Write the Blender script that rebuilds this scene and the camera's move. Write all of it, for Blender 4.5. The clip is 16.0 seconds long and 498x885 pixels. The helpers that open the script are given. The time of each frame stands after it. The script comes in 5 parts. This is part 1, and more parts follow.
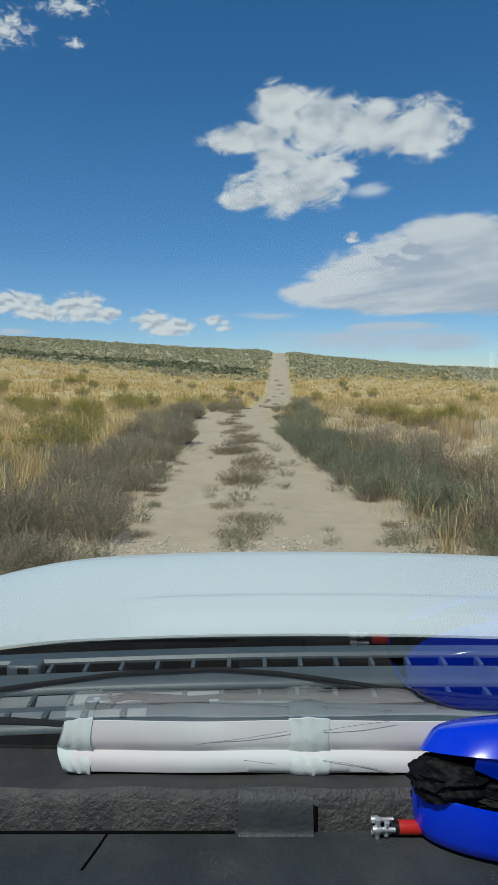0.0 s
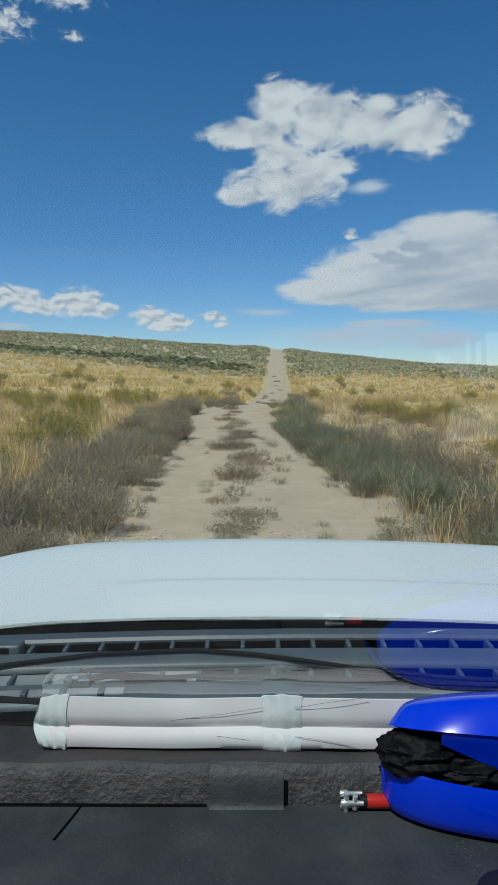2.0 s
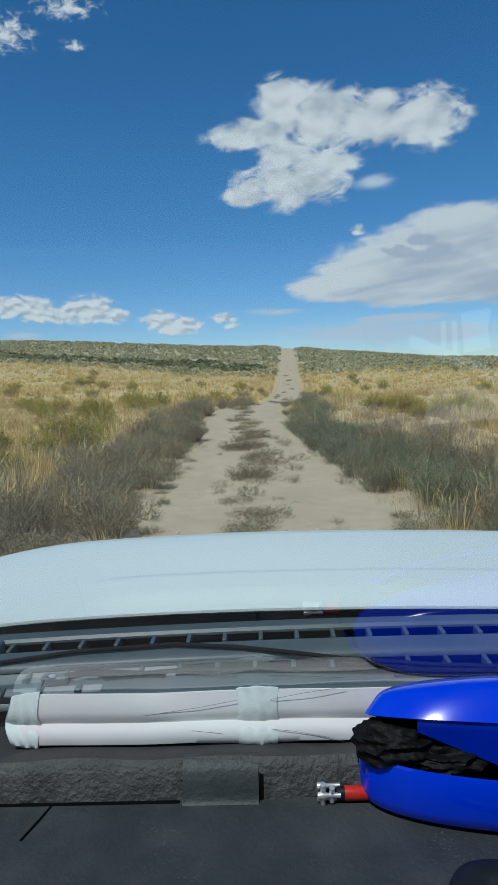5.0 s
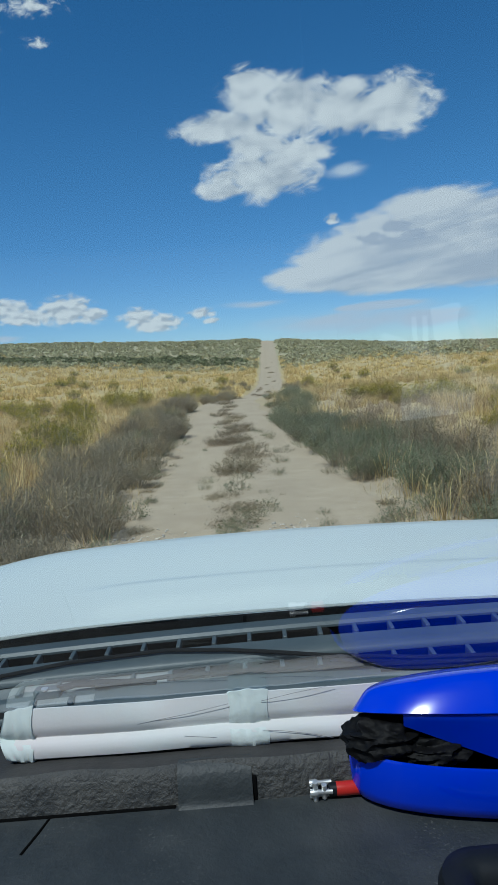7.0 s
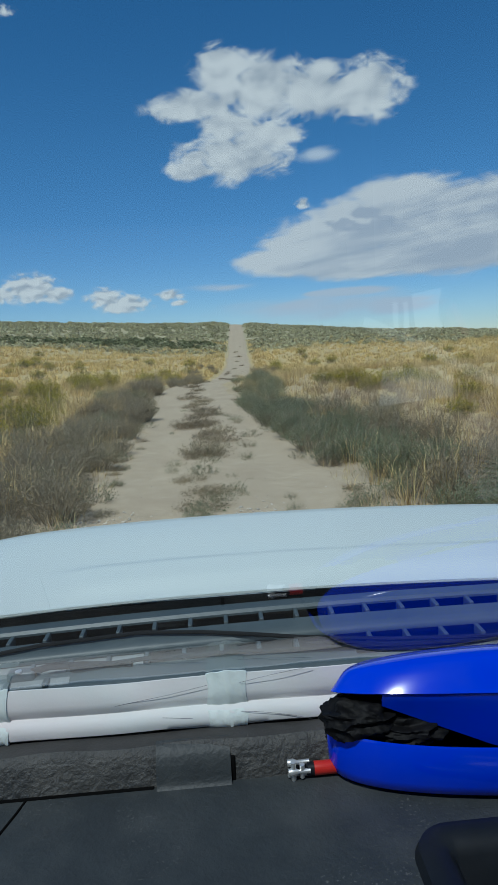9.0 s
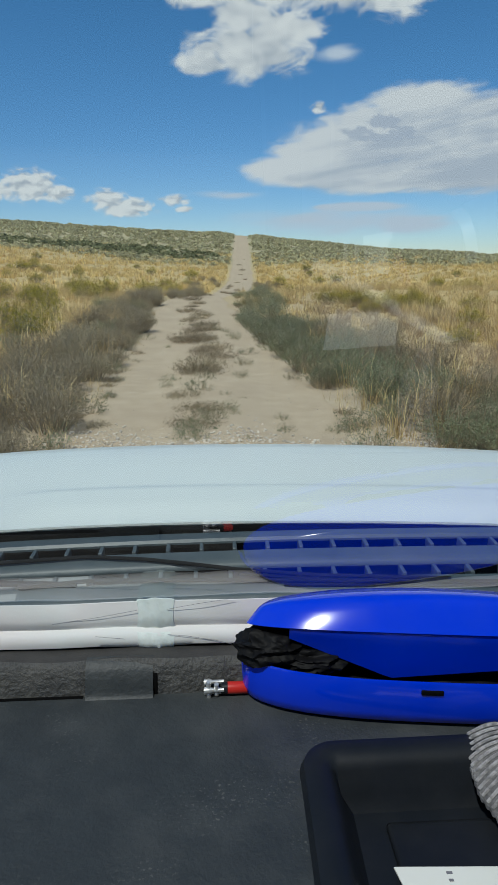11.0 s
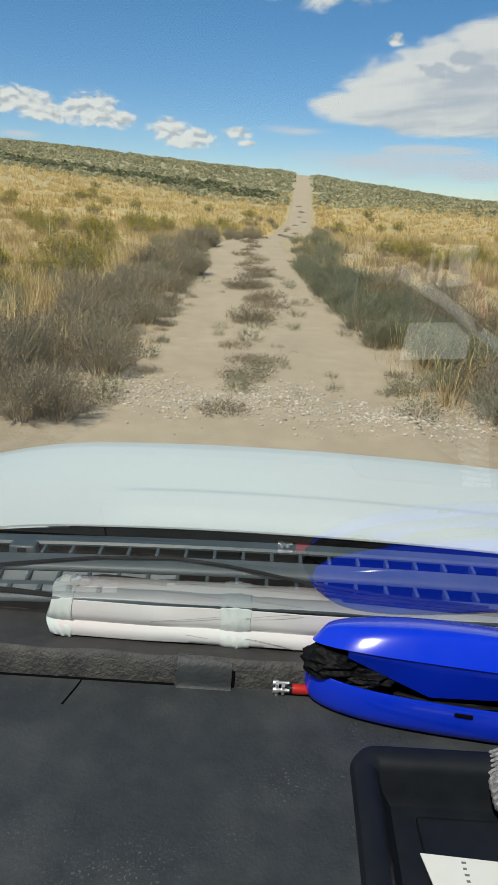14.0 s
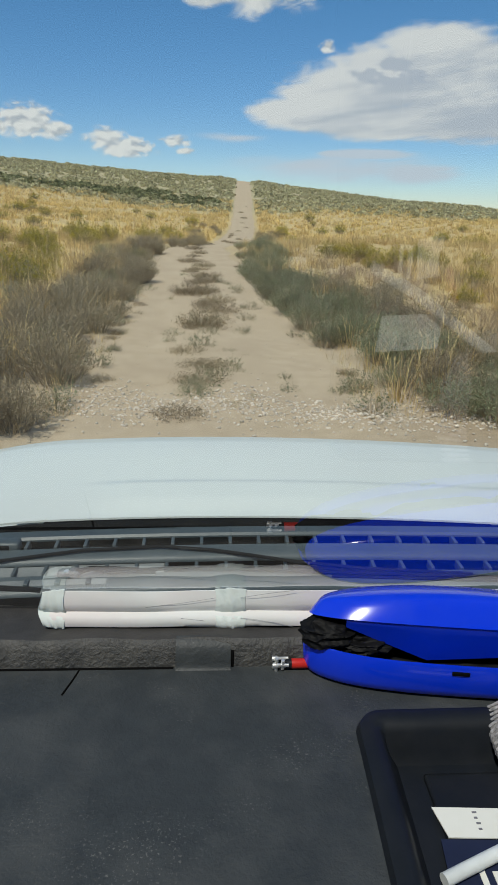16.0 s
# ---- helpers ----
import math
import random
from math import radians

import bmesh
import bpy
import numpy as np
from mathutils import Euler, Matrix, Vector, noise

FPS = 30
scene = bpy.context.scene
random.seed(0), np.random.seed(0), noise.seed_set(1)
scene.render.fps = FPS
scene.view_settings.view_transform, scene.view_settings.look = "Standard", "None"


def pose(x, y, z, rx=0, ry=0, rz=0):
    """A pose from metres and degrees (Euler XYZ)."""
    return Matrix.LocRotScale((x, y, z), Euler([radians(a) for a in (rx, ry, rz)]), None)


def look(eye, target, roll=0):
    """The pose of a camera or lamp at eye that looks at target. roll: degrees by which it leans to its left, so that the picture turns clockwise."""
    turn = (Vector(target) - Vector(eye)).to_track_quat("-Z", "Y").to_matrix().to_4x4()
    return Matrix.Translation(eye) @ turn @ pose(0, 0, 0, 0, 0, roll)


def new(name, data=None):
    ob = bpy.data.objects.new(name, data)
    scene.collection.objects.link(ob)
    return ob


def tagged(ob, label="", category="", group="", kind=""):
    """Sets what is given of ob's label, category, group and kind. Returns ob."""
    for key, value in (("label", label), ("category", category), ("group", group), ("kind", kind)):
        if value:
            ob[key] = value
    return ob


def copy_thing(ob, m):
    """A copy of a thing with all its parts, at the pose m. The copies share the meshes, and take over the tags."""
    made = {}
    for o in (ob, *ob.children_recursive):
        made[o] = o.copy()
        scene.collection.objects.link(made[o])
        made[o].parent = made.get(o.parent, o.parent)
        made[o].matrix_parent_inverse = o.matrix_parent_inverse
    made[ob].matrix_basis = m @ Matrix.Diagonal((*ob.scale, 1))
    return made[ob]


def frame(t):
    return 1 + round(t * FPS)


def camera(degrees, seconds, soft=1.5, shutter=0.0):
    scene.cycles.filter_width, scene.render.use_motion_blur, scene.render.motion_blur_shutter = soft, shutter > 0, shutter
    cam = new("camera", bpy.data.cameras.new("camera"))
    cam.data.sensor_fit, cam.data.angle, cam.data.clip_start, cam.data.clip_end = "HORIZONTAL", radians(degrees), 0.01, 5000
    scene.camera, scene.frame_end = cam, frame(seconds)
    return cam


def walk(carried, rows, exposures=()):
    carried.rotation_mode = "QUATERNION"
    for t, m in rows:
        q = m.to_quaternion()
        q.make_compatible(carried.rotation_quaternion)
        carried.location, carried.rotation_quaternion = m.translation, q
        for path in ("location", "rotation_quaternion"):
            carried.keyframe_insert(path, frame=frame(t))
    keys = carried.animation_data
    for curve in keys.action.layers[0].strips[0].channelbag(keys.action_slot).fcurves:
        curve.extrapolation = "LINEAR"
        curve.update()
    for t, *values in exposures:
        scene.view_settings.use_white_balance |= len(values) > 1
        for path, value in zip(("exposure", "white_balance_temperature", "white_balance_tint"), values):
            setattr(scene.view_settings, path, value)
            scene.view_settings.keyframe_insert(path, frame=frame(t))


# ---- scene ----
cam = camera(41.67, 16.0, soft=1.1)
PATH = [
    (0.0, pose(-0.000, -0.000, 1.750, 84.27, 0.05, 0.04)),
    (0.5, pose(-0.004, 0.003, 1.742, 83.74, -0.36, -0.54)),
    (1.0, pose(0.005, 0.002, 1.735, 84.02, -0.04, -0.26)),
    (1.5, pose(0.029, -0.007, 1.731, 84.16, 0.51, 0.27)),
    (2.0, pose(0.019, -0.009, 1.738, 83.94, -0.35, -0.17)),
    (2.5, pose(0.011, 0.008, 1.737, 82.99, -0.96, -0.45)),
    (3.0, pose(0.017, 0.010, 1.741, 82.21, -1.40, -0.48)),
    (3.5, pose(0.024, 0.015, 1.747, 82.07, -0.82, 0.29)),
    (4.0, pose(0.023, 0.000, 1.735, 82.75, -1.06, 0.65)),
    (4.5, pose(0.041, 0.000, 1.726, 83.43, 0.00, 0.79)),
    (5.0, pose(0.061, 0.005, 1.723, 83.99, 1.91, 0.88)),
    (7.5, pose(0.071, -0.003, 1.737, 83.26, 4.52, -0.84)),
    (8.0, pose(0.086, -0.002, 1.727, 83.29, 4.19, -1.06)),
    (8.5, pose(0.062, -0.008, 1.732, 83.17, 4.40, -2.35)),
    (9.0, pose(0.054, 0.002, 1.734, 81.77, 3.27, -3.54)),
    (11.5, pose(0.134, -0.046, 1.793, 74.01, 0.02, -2.95)),
    (12.0, pose(0.151, -0.138, 1.849, 74.20, 1.05, -3.21)),
    (12.5, pose(0.021, -0.106, 1.819, 74.36, -2.39, -3.95)),
    (13.0, pose(0.027, -0.036, 1.812, 72.26, -3.27, 0.65)),
    (13.5, pose(0.037, -0.086, 1.866, 71.02, -3.12, 2.00)),
    (14.0, pose(0.062, -0.091, 1.892, 69.56, -2.99, 1.78)),
    (14.5, pose(0.054, -0.117, 1.887, 68.86, -2.61, 0.67)),
    (15.0, pose(-0.039, -0.089, 1.859, 69.19, -3.09, -1.98)),
    (15.5, pose(-0.003, -0.120, 1.830, 69.96, -1.96, -2.48)),
    (16.0, pose(0.027, -0.106, 1.865, 70.26, -1.52, -3.02)),
]
walk(cam, PATH, exposures=[(t, ev, kelvin, tint) for t, ev, kelvin, tint in (
    (0.0, -0.1, 6000, 4.5), (2.5, -0.13, 5850, 3.0), (5.0, -0.13, 5700, 2.0), (7.5, -0.2, 5550, 1.0), (9.0, -0.3, 5550, 1.0), (11.5, -0.02, 6250, 4.5),
    (12.5, 0.12, 6550, 5.5), (14.5, 0.16, 6650, 6.0), (15.5, 0.04, 6500, 6.0), (16.0, 0.05, 6500, 6.0))])

# ---------------------------------------------------------------- light
SUN_EL, SUN_AZ = radians(60), radians(210)      # azimuth clockwise from the road's far end
world = bpy.data.worlds.new("sky")
scene.world = world
world.use_nodes = True
wt = world.node_tree
wt.nodes.clear()


def wmath(op, a, b=None, c=None, clamp=False):
    n = wt.nodes.new("ShaderNodeMath")
    n.operation, n.use_clamp = op, clamp
    for i, v in enumerate((a, b, c)):
        if v is None:
            continue
        if isinstance(v, (int, float)):
            n.inputs[i].default_value = v
        else:
            wt.links.new(v, n.inputs[i])
    return n.outputs[0]


def wvec(op, a, b):
    n = wt.nodes.new("ShaderNodeVectorMath")
    n.operation = op
    for i, v in enumerate((a, b)):
        if v is None:
            continue
        if isinstance(v, tuple):
            n.inputs[i].default_value = v
        else:
            wt.links.new(v, n.inputs[i])
    return n.outputs["Value"] if op == "LENGTH" else n.outputs[0]


HIGH_CLOUDS = [
    (2.5, 21.4, 3.5, 2.4, 1.00),
    (5.9, 20.0, 6.5, 3.0, 1.00),
    (9.8, 19.7, 5.2, 2.6, 1.00),
    (13.9, 19.3, 4.8, 2.9, 1.00),
    (-0.0, 19.1, 5.2, 1.6, 1.00),
    (3.1, 15.4, 6.6, 2.6, 1.00),
    (6.1, 16.8, 4.2, 1.5, 1.00),
    (2.8, 17.7, 3.8, 1.6, 1.00),
    (-0.0, 14.5, 3.3, 1.1, 1.00),
]
LOW_CLOUDS = [
    (-19.9, 6.0, 4.0, 1.3, 1.00),
    (-17.3, 5.3, 3.6, 1.0, 1.00),
    (-14.3, 5.7, 3.3, 1.7, 1.00),
    (-12.3, 5.2, 1.9, 0.9, 1.00),
    (-8.3, 4.8, 2.3, 1.2, 1.00),
    (-6.9, 4.2, 3.1, 1.1, 1.00),
    (-3.0, 4.8, 1.7, 0.65, 0.90),
    (-2.2, 4.1, 1.1, 0.4, 0.75),
    (-19.4, 25.4, 3.2, 1.8, 0.55),
    (-14.8, 27.3, 4.2, 1.1, 0.50),
    (-14.2, 25.0, 1.7, 0.6, 0.50),
    (8.7, 11.5, 0.9, 0.6, 0.80),
]
LENS_CLOUD = [
    (16.8, 11.0, 6.0, 2.7, 1.00),
    (13.2, 10.0, 5.8, 2.3, 1.00),
    (9.6, 8.4, 6.0, 1.8, 1.00),
    (11.9, 8.7, 8.5, 2.7, 1.00),
    (21.2, 8.8, 9.4, 4.6, 1.00),
    (7.2, 7.0, 6.1, 1.6, 1.00),
    (13.3, 6.6, 10.4, 1.8, 1.00),
    (20.4, 6.8, 11.7, 2.3, 1.00),
]
VEILS = [
    (1.7, 5.2, 4.4, 0.5, 0.70),
    (10.1, 3.1, 12.5, 1.5, 0.80),
    (16.1, 2.9, 5.7, 1.1, 1.00),
    (12.4, 4.2, 5.5, 0.6, 1.00),
    (9.6, 4.2, 1.9, 0.4, 1.00),
    (10.1, 15.2, 2.3, 0.9, 0.70),
    (8.7, 3.2, 9.2, 0.9, 0.80),
    (-19.7, 3.7, 2.6, 0.5, 0.80),
]
DARK_PUFF = [
    (13.9, 10.4, 1.8, 0.8, 0.90),
    (11.9, 9.7, 2.2, 0.6, 0.80),
    (15.3, 9.6, 1.7, 0.6, 0.80),
    (13.7, 9.3, 3.6, 0.4, 0.80),
]


def build_sky():
    sky = wt.nodes.new("ShaderNodeTexSky")
    sky.sky_type, sky.sun_disc = "NISHITA", False
    sky.sun_elevation, sky.sun_rotation = SUN_EL, SUN_AZ
    sky.altitude, sky.air_density, sky.dust_density, sky.ozone_density = 1200, 1.0, 0.0, 2.3
    coord = wt.nodes.new("ShaderNodeTexCoord").outputs["Generated"]
    sep = wt.nodes.new("ShaderNodeSeparateXYZ")
    wt.links.new(coord, sep.inputs[0])
    az = wmath("MULTIPLY", wmath("ARCTAN2", sep.outputs[0], sep.outputs[1]), 57.29578)
    el = wmath("MULTIPLY", wmath("ARCSINE", sep.outputs[2]), 57.29578)
    comb = wt.nodes.new("ShaderNodeCombineXYZ")
    wt.links.new(az, comb.inputs[0])
    wt.links.new(el, comb.inputs[1])
    flat = comb.outputs[0]

    def fbm(scale, detail, rough, shift, warp):
        n = wt.nodes.new("ShaderNodeTexNoise")
        n.inputs["Scale"].default_value, n.inputs["Detail"].default_value = scale, detail
        n.inputs["Roughness"].default_value, n.inputs["Distortion"].default_value = rough, warp
        v = wvec("MULTIPLY", wvec("ADD", flat, shift), (1.0, 1.7, 1.0))
        wt.links.new(v, n.inputs["Vector"])
        return n.outputs[0]
    def blobs(rows):
        total = None
        for a, e, ra, re, w in rows:
            d = wvec("LENGTH", wvec("MULTIPLY", wvec("SUBTRACT", flat, (a, e, 0)), (1 / ra, 1 / re, 0)), None)
            m = wmath("MULTIPLY", wmath("SUBTRACT", 1.0, d, clamp=True), w)
            total = m if total is None else wmath("MAXIMUM", total, m)
        return total

    def eased(src, lo, hi):
        r = wt.nodes.new("ShaderNodeMapRange")
        r.interpolation_type = "SMOOTHSTEP"
        r.inputs["From Min"].default_value, r.inputs["From Max"].default_value = lo, hi
        wt.links.new(src, r.inputs["Value"])
        return r.outputs[0]

    def blend(f, a, b):
        n = wt.nodes.new("ShaderNodeMix")
        n.data_type = "RGBA"
        wt.links.new(f, n.inputs[0])
        for k, v in ((6, a), (7, b)):
            if isinstance(v, tuple):
                n.inputs[k].default_value = (*v, 1)
            else:
                wt.links.new(v, n.inputs[k])
        return n.outputs[2]

    def billow(dx, dy):
        return fbm(0.42, 8.0, 0.57, (3.0 + dx, 7.0 + dy, 0.0), 0.5)
    # cumulus: ragged, bright where the mass thins towards the sun, grey where more of it lies above
    body, here, above = billow(0.0, 0.0), fbm(0.42, 3.0, 0.5, (3.0, 7.0, 0.0), 0.4), fbm(0.42, 3.0, 0.5, (2.5, 7.9, 0.0), 0.4)
    field = blobs(HIGH_CLOUDS)
    far = wmath("MULTIPLY", wmath("MULTIPLY", wmath("SUBTRACT", wmath("ABSOLUTE", az), 34.0), 0.1, clamp=True), 0.20)
    field = wmath("MAXIMUM", field, far)        # the open sky all round carries scattered clouds too
    dens = wmath("ADD", wmath("MULTIPLY", field, 1.45), wmath("MULTIPLY", wmath("SUBTRACT", body, 0.5), 2.15))
    puff = wmath("MULTIPLY", eased(dens, 0.14, 0.80), wmath("MULTIPLY", wmath("SUBTRACT", field, 0.04), 5.0, clamp=True))
    relief = wmath("ADD", wmath("MULTIPLY", wmath("SUBTRACT", here, above), 0.9), wmath("MULTIPLY", fbm(0.25, 3.0, 0.5, (13.0, 1.0, 4.0), 0.2), 0.9))
    puff_tone = blend(eased(relief, 0.04, 0.66), CLOUD_DARK, CLOUD_LIT)
    low_f = blobs(LOW_CLOUDS)
    curl, curl_up = fbm(1.0, 7.0, 0.62, (5.0, 3.0, 0.0), 0.5), fbm(1.0, 4.0, 0.5, (4.8, 3.35, 0.0), 0.5)
    low_d = wmath("ADD", wmath("MULTIPLY", low_f, 1.35), wmath("MULTIPLY", wmath("SUBTRACT", curl, 0.5), 1.9))
    low_c = wmath("MULTIPLY", wmath("MULTIPLY", eased(low_d, 0.16, 0.78), wmath("MULTIPLY", low_f, 3.5, clamp=True)), 0.92)
    low_tone = blend(eased(wmath("ADD", wmath("MULTIPLY", wmath("SUBTRACT", curl, curl_up), 1.5), 0.5), 0.2, 0.62), CLOUD_DARK, CLOUD_LIT)
    # a smooth grey lens with long flat streaks, and a small darker puff before it
    streak = wt.nodes.new("ShaderNodeTexNoise")
    streak.inputs["Scale"].default_value, streak.inputs["Detail"].default_value, streak.inputs["Roughness"].default_value = 1.0, 5.0, 0.55
    lean = wt.nodes.new("ShaderNodeVectorRotate")
    lean.rotation_type = "Z_AXIS"
    lean.inputs["Angle"].default_value = radians(-7)
    wt.links.new(flat, lean.inputs["Vector"])
    wt.links.new(wvec("MULTIPLY", lean.outputs[0], (0.11, 0.85, 1.0)), streak.inputs["Vector"])
    lens = blobs(LENS_CLOUD)
    lens_d = wmath("ADD", wmath("MULTIPLY", lens, 1.7), wmath("ADD", wmath("MULTIPLY", wmath("SUBTRACT", streak.outputs[0], 0.5), 1.1),
                                                              wmath("MULTIPLY", wmath("SUBTRACT", body, 0.5), 0.85)))
    lens_c = wmath("MULTIPLY", wmath("MULTIPLY", eased(lens_d, 0.16, 0.75), wmath("MULTIPLY", wmath("SUBTRACT", lens, 0.03), 6.0, clamp=True)), 0.95)
    under = wmath("SUBTRACT", wmath("ADD", wmath("MULTIPLY", wmath("SUBTRACT", az, 8.0), 0.42), 8.6), el)      # degrees below the upper rim
    rim = wmath("SUBTRACT", 1.0, eased(wmath("ADD", under, wmath("MULTIPLY", wmath("SUBTRACT", body, 0.5), 5.0)), 0.6, 2.6))
    lens_l = wmath("ADD", wmath("MULTIPLY", wmath("SUBTRACT", streak.outputs[0], 0.5), 2.0), wmath("ADD", wmath("MULTIPLY", rim, 0.5), wmath("MULTIPLY", body, 0.75)))
    lens_tone = blend(eased(lens_l, 0.10, 0.85), LENS_DARK, LENS_LIT)
    patch = blobs(DARK_PUFF)
    patch_d = wmath("ADD", wmath("MULTIPLY", patch, 1.3), wmath("MULTIPLY", wmath("SUBTRACT", fbm(1.5, 6.0, 0.6, (1.0, 2.0, 0.0), 0.3), 0.5), 1.9))
    patch_c = wmath("MULTIPLY", wmath("MULTIPLY", eased(patch_d, 0.20, 0.60), wmath("MULTIPLY", patch, 5.0, clamp=True)), 0.8)
    lens_tone = blend(patch_c, lens_tone, DARK_TONE)
    # faint veils low over the horizon
    veil = blobs(VEILS)
    veil_d = wmath("ADD", wmath("MULTIPLY", veil, 1.1), wmath("MULTIPLY", wmath("SUBTRACT", streak.outputs[0], 0.5), 1.6))
    veil_c = wmath("MULTIPLY", wmath("MULTIPLY", eased(veil_d, 0.02, 0.75), wmath("MULTIPLY", veil, 2.2, clamp=True)), 0.95)
    deep = wt.nodes.new("ShaderNodeHueSaturation")
    deep.inputs["Saturation"].default_value, deep.inputs["Value"].default_value, deep.inputs["Hue"].default_value = 1.27, 1.0, 0.498
    wt.links.new(sky.outputs[0], deep.inputs["Color"])
    low = wt.nodes.new("ShaderNodeMapRange")
    low.interpolation_type = "SMOOTHSTEP"
    low.inputs["From Min"].default_value, low.inputs["From Max"].default_value = -2.0, 20.0
    wt.links.new(el, low.inputs["Value"])
    haze = wt.nodes.new("ShaderNodeMix")            # thin blue haze along the horizon
    haze.data_type = "RGBA"
    haze.inputs[6].default_value, haze.inputs[7].default_value = (0.72, 0.79, 0.96, 1), (1, 1, 1, 1)
    wt.links.new(low.outputs[0], haze.inputs[0])
    dim = wt.nodes.new("ShaderNodeMix")
    dim.data_type, dim.blend_type = "RGBA", "MULTIPLY"
    dim.inputs[0].default_value = 1.0
    wt.links.new(deep.outputs[0], dim.inputs[6])
    wt.links.new(haze.outputs[2], dim.inputs[7])
    col = blend(veil_c, dim.outputs[2], VEIL_TONE)
    col = blend(lens_c, col, lens_tone)
    col = blend(low_c, col, low_tone)
    col = blend(wmath("MULTIPLY", puff, 0.94), col, puff_tone)
    bg = wt.nodes.new("ShaderNodeBackground")
    bg.inputs["Strength"].default_value = SKY_STRENGTH
    wt.links.new(col, bg.inputs["Color"])
    out = wt.nodes.new("ShaderNodeOutputWorld")
    wt.links.new(bg.outputs[0], out.inputs["Surface"])


SKY_STRENGTH = 0.108
CLOUD_DARK, CLOUD_LIT = (4.3, 4.55, 4.95), (7.1, 7.05, 6.95)
LENS_DARK, LENS_LIT, DARK_TONE, VEIL_TONE = (4.3, 4.65, 5.3), (6.4, 6.45, 6.55), (3.9, 4.3, 5.1), (5.0, 5.6, 6.5)
build_sky()

sun = new("sun", bpy.data.lights.new("sun", "SUN"))
sun.data.energy, sun.data.angle, sun.data.color = 3.4, radians(0.53), (1.0, 0.95, 0.86)
toward = Vector((math.sin(SUN_AZ) * math.cos(SUN_EL), math.cos(SUN_AZ) * math.cos(SUN_EL), math.sin(SUN_EL)))
sun.matrix_world = look(toward * 300, (0, 0, 0))


# ---------------------------------------------------------------- materials
def material(name, base, rough=0.6, second=None, scale=20.0, bump=0.0, bump_scale=60.0, metal=0.0, coat=0.0, hue=0.0,
             value=0.0, sss=0.0, spec=0.5, stain=None, stain_scale=1.5, stain_amount=0.5, stretch=(1, 1, 1), island=0.0, relief=0.0015,
             specks=None):
    """A procedural surface: two tones in a fine noise, a broad stain, relief, and a spread of tone from object to object or blade to blade."""
    m = bpy.data.materials.new(name)
    m.use_nodes = True
    t = m.node_tree
    p = t.nodes["Principled BSDF"]
    p.inputs["Roughness"].default_value = rough
    p.inputs["Metallic"].default_value = metal
    p.inputs["Specular IOR Level"].default_value = spec
    p.inputs["Coat Weight"].default_value = coat
    p.inputs["Coat Roughness"].default_value = 0.06
    geo = t.nodes.new("ShaderNodeTexCoord").outputs["Object"]
    mp = t.nodes.new("ShaderNodeMapping")
    mp.inputs["Scale"].default_value = stretch
    t.links.new(geo, mp.inputs[0])

    def noise_out(s, detail, rgh=0.55):
        n = t.nodes.new("ShaderNodeTexNoise")
        n.inputs["Scale"].default_value, n.inputs["Detail"].default_value, n.inputs["Roughness"].default_value = s, detail, rgh
        t.links.new(mp.outputs[0], n.inputs["Vector"])
        return n.outputs[0]

    def ramp_out(src, lo, hi):
        r = t.nodes.new("ShaderNodeMapRange")
        r.inputs["From Min"].default_value, r.inputs["From Max"].default_value = lo, hi
        t.links.new(src, r.inputs["Value"])
        return r.outputs[0]

    def mixed(fac, a, b):
        n = t.nodes.new("ShaderNodeMix")
        n.data_type = "RGBA"
        t.links.new(fac, n.inputs[0])
        for i, v in ((6, a), (7, b)):
            if isinstance(v, tuple):
                n.inputs[i].default_value = (*v, 1)
            else:
                t.links.new(v, n.inputs[i])
        return n.outputs[2]
    second = second or tuple(min(1.0, c * 0.78) for c in base)
    col = mixed(ramp_out(noise_out(scale, 6.0), 0.35, 0.65), base, second)
    if stain:
        f = ramp_out(noise_out(stain_scale, 5.0, 0.6), 0.42, 0.66)
        k = t.nodes.new("ShaderNodeMath")
        k.operation = "MULTIPLY"
        k.inputs[1].default_value = stain_amount
        t.links.new(f, k.inputs[0])
        col = mixed(k.outputs[0], col, stain)
    if specks:                                      # clinging dust in loose drifts
        a, b = ramp_out(noise_out(420.0, 2.0), 0.60, 0.70), ramp_out(noise_out(9.0, 3.0), 0.50, 0.66)
        k = t.nodes.new("ShaderNodeMath")
        k.operation = "MULTIPLY"
        t.links.new(a, k.inputs[0])
        t.links.new(b, k.inputs[1])
        col = mixed(k.outputs[0], col, specks)
    if hue or value or island:
        h = t.nodes.new("ShaderNodeHueSaturation")
        if island:
            rnd = t.nodes.new("ShaderNodeNewGeometry").outputs["Random Per Island"]
        else:
            rnd = t.nodes.new("ShaderNodeObjectInfo").outputs["Random"]
        for sock, mid, amp in (("Hue", 0.5, hue), ("Value", 1.0, value or island)):
            r = t.nodes.new("ShaderNodeMapRange")
            r.inputs["To Min"].default_value, r.inputs["To Max"].default_value = mid - amp, mid + amp
            t.links.new(rnd, r.inputs["Value"])
            t.links.new(r.outputs[0], h.inputs[sock])
        t.links.new(col, h.inputs["Color"])
        col = h.outputs[0]
    t.links.new(col, p.inputs["Base Color"])
    if sss:
        p.inputs["Transmission Weight"].default_value = 0.0
        tr = t.nodes.new("ShaderNodeBsdfTranslucent")
        t.links.new(col, tr.inputs["Color"])
        mx = t.nodes.new("ShaderNodeMixShader")
        mx.inputs[0].default_value = sss
        t.links.new(p.outputs[0], mx.inputs[1])
        t.links.new(tr.outputs[0], mx.inputs[2])
        t.links.new(mx.outputs[0], t.nodes["Material Output"].inputs["Surface"])
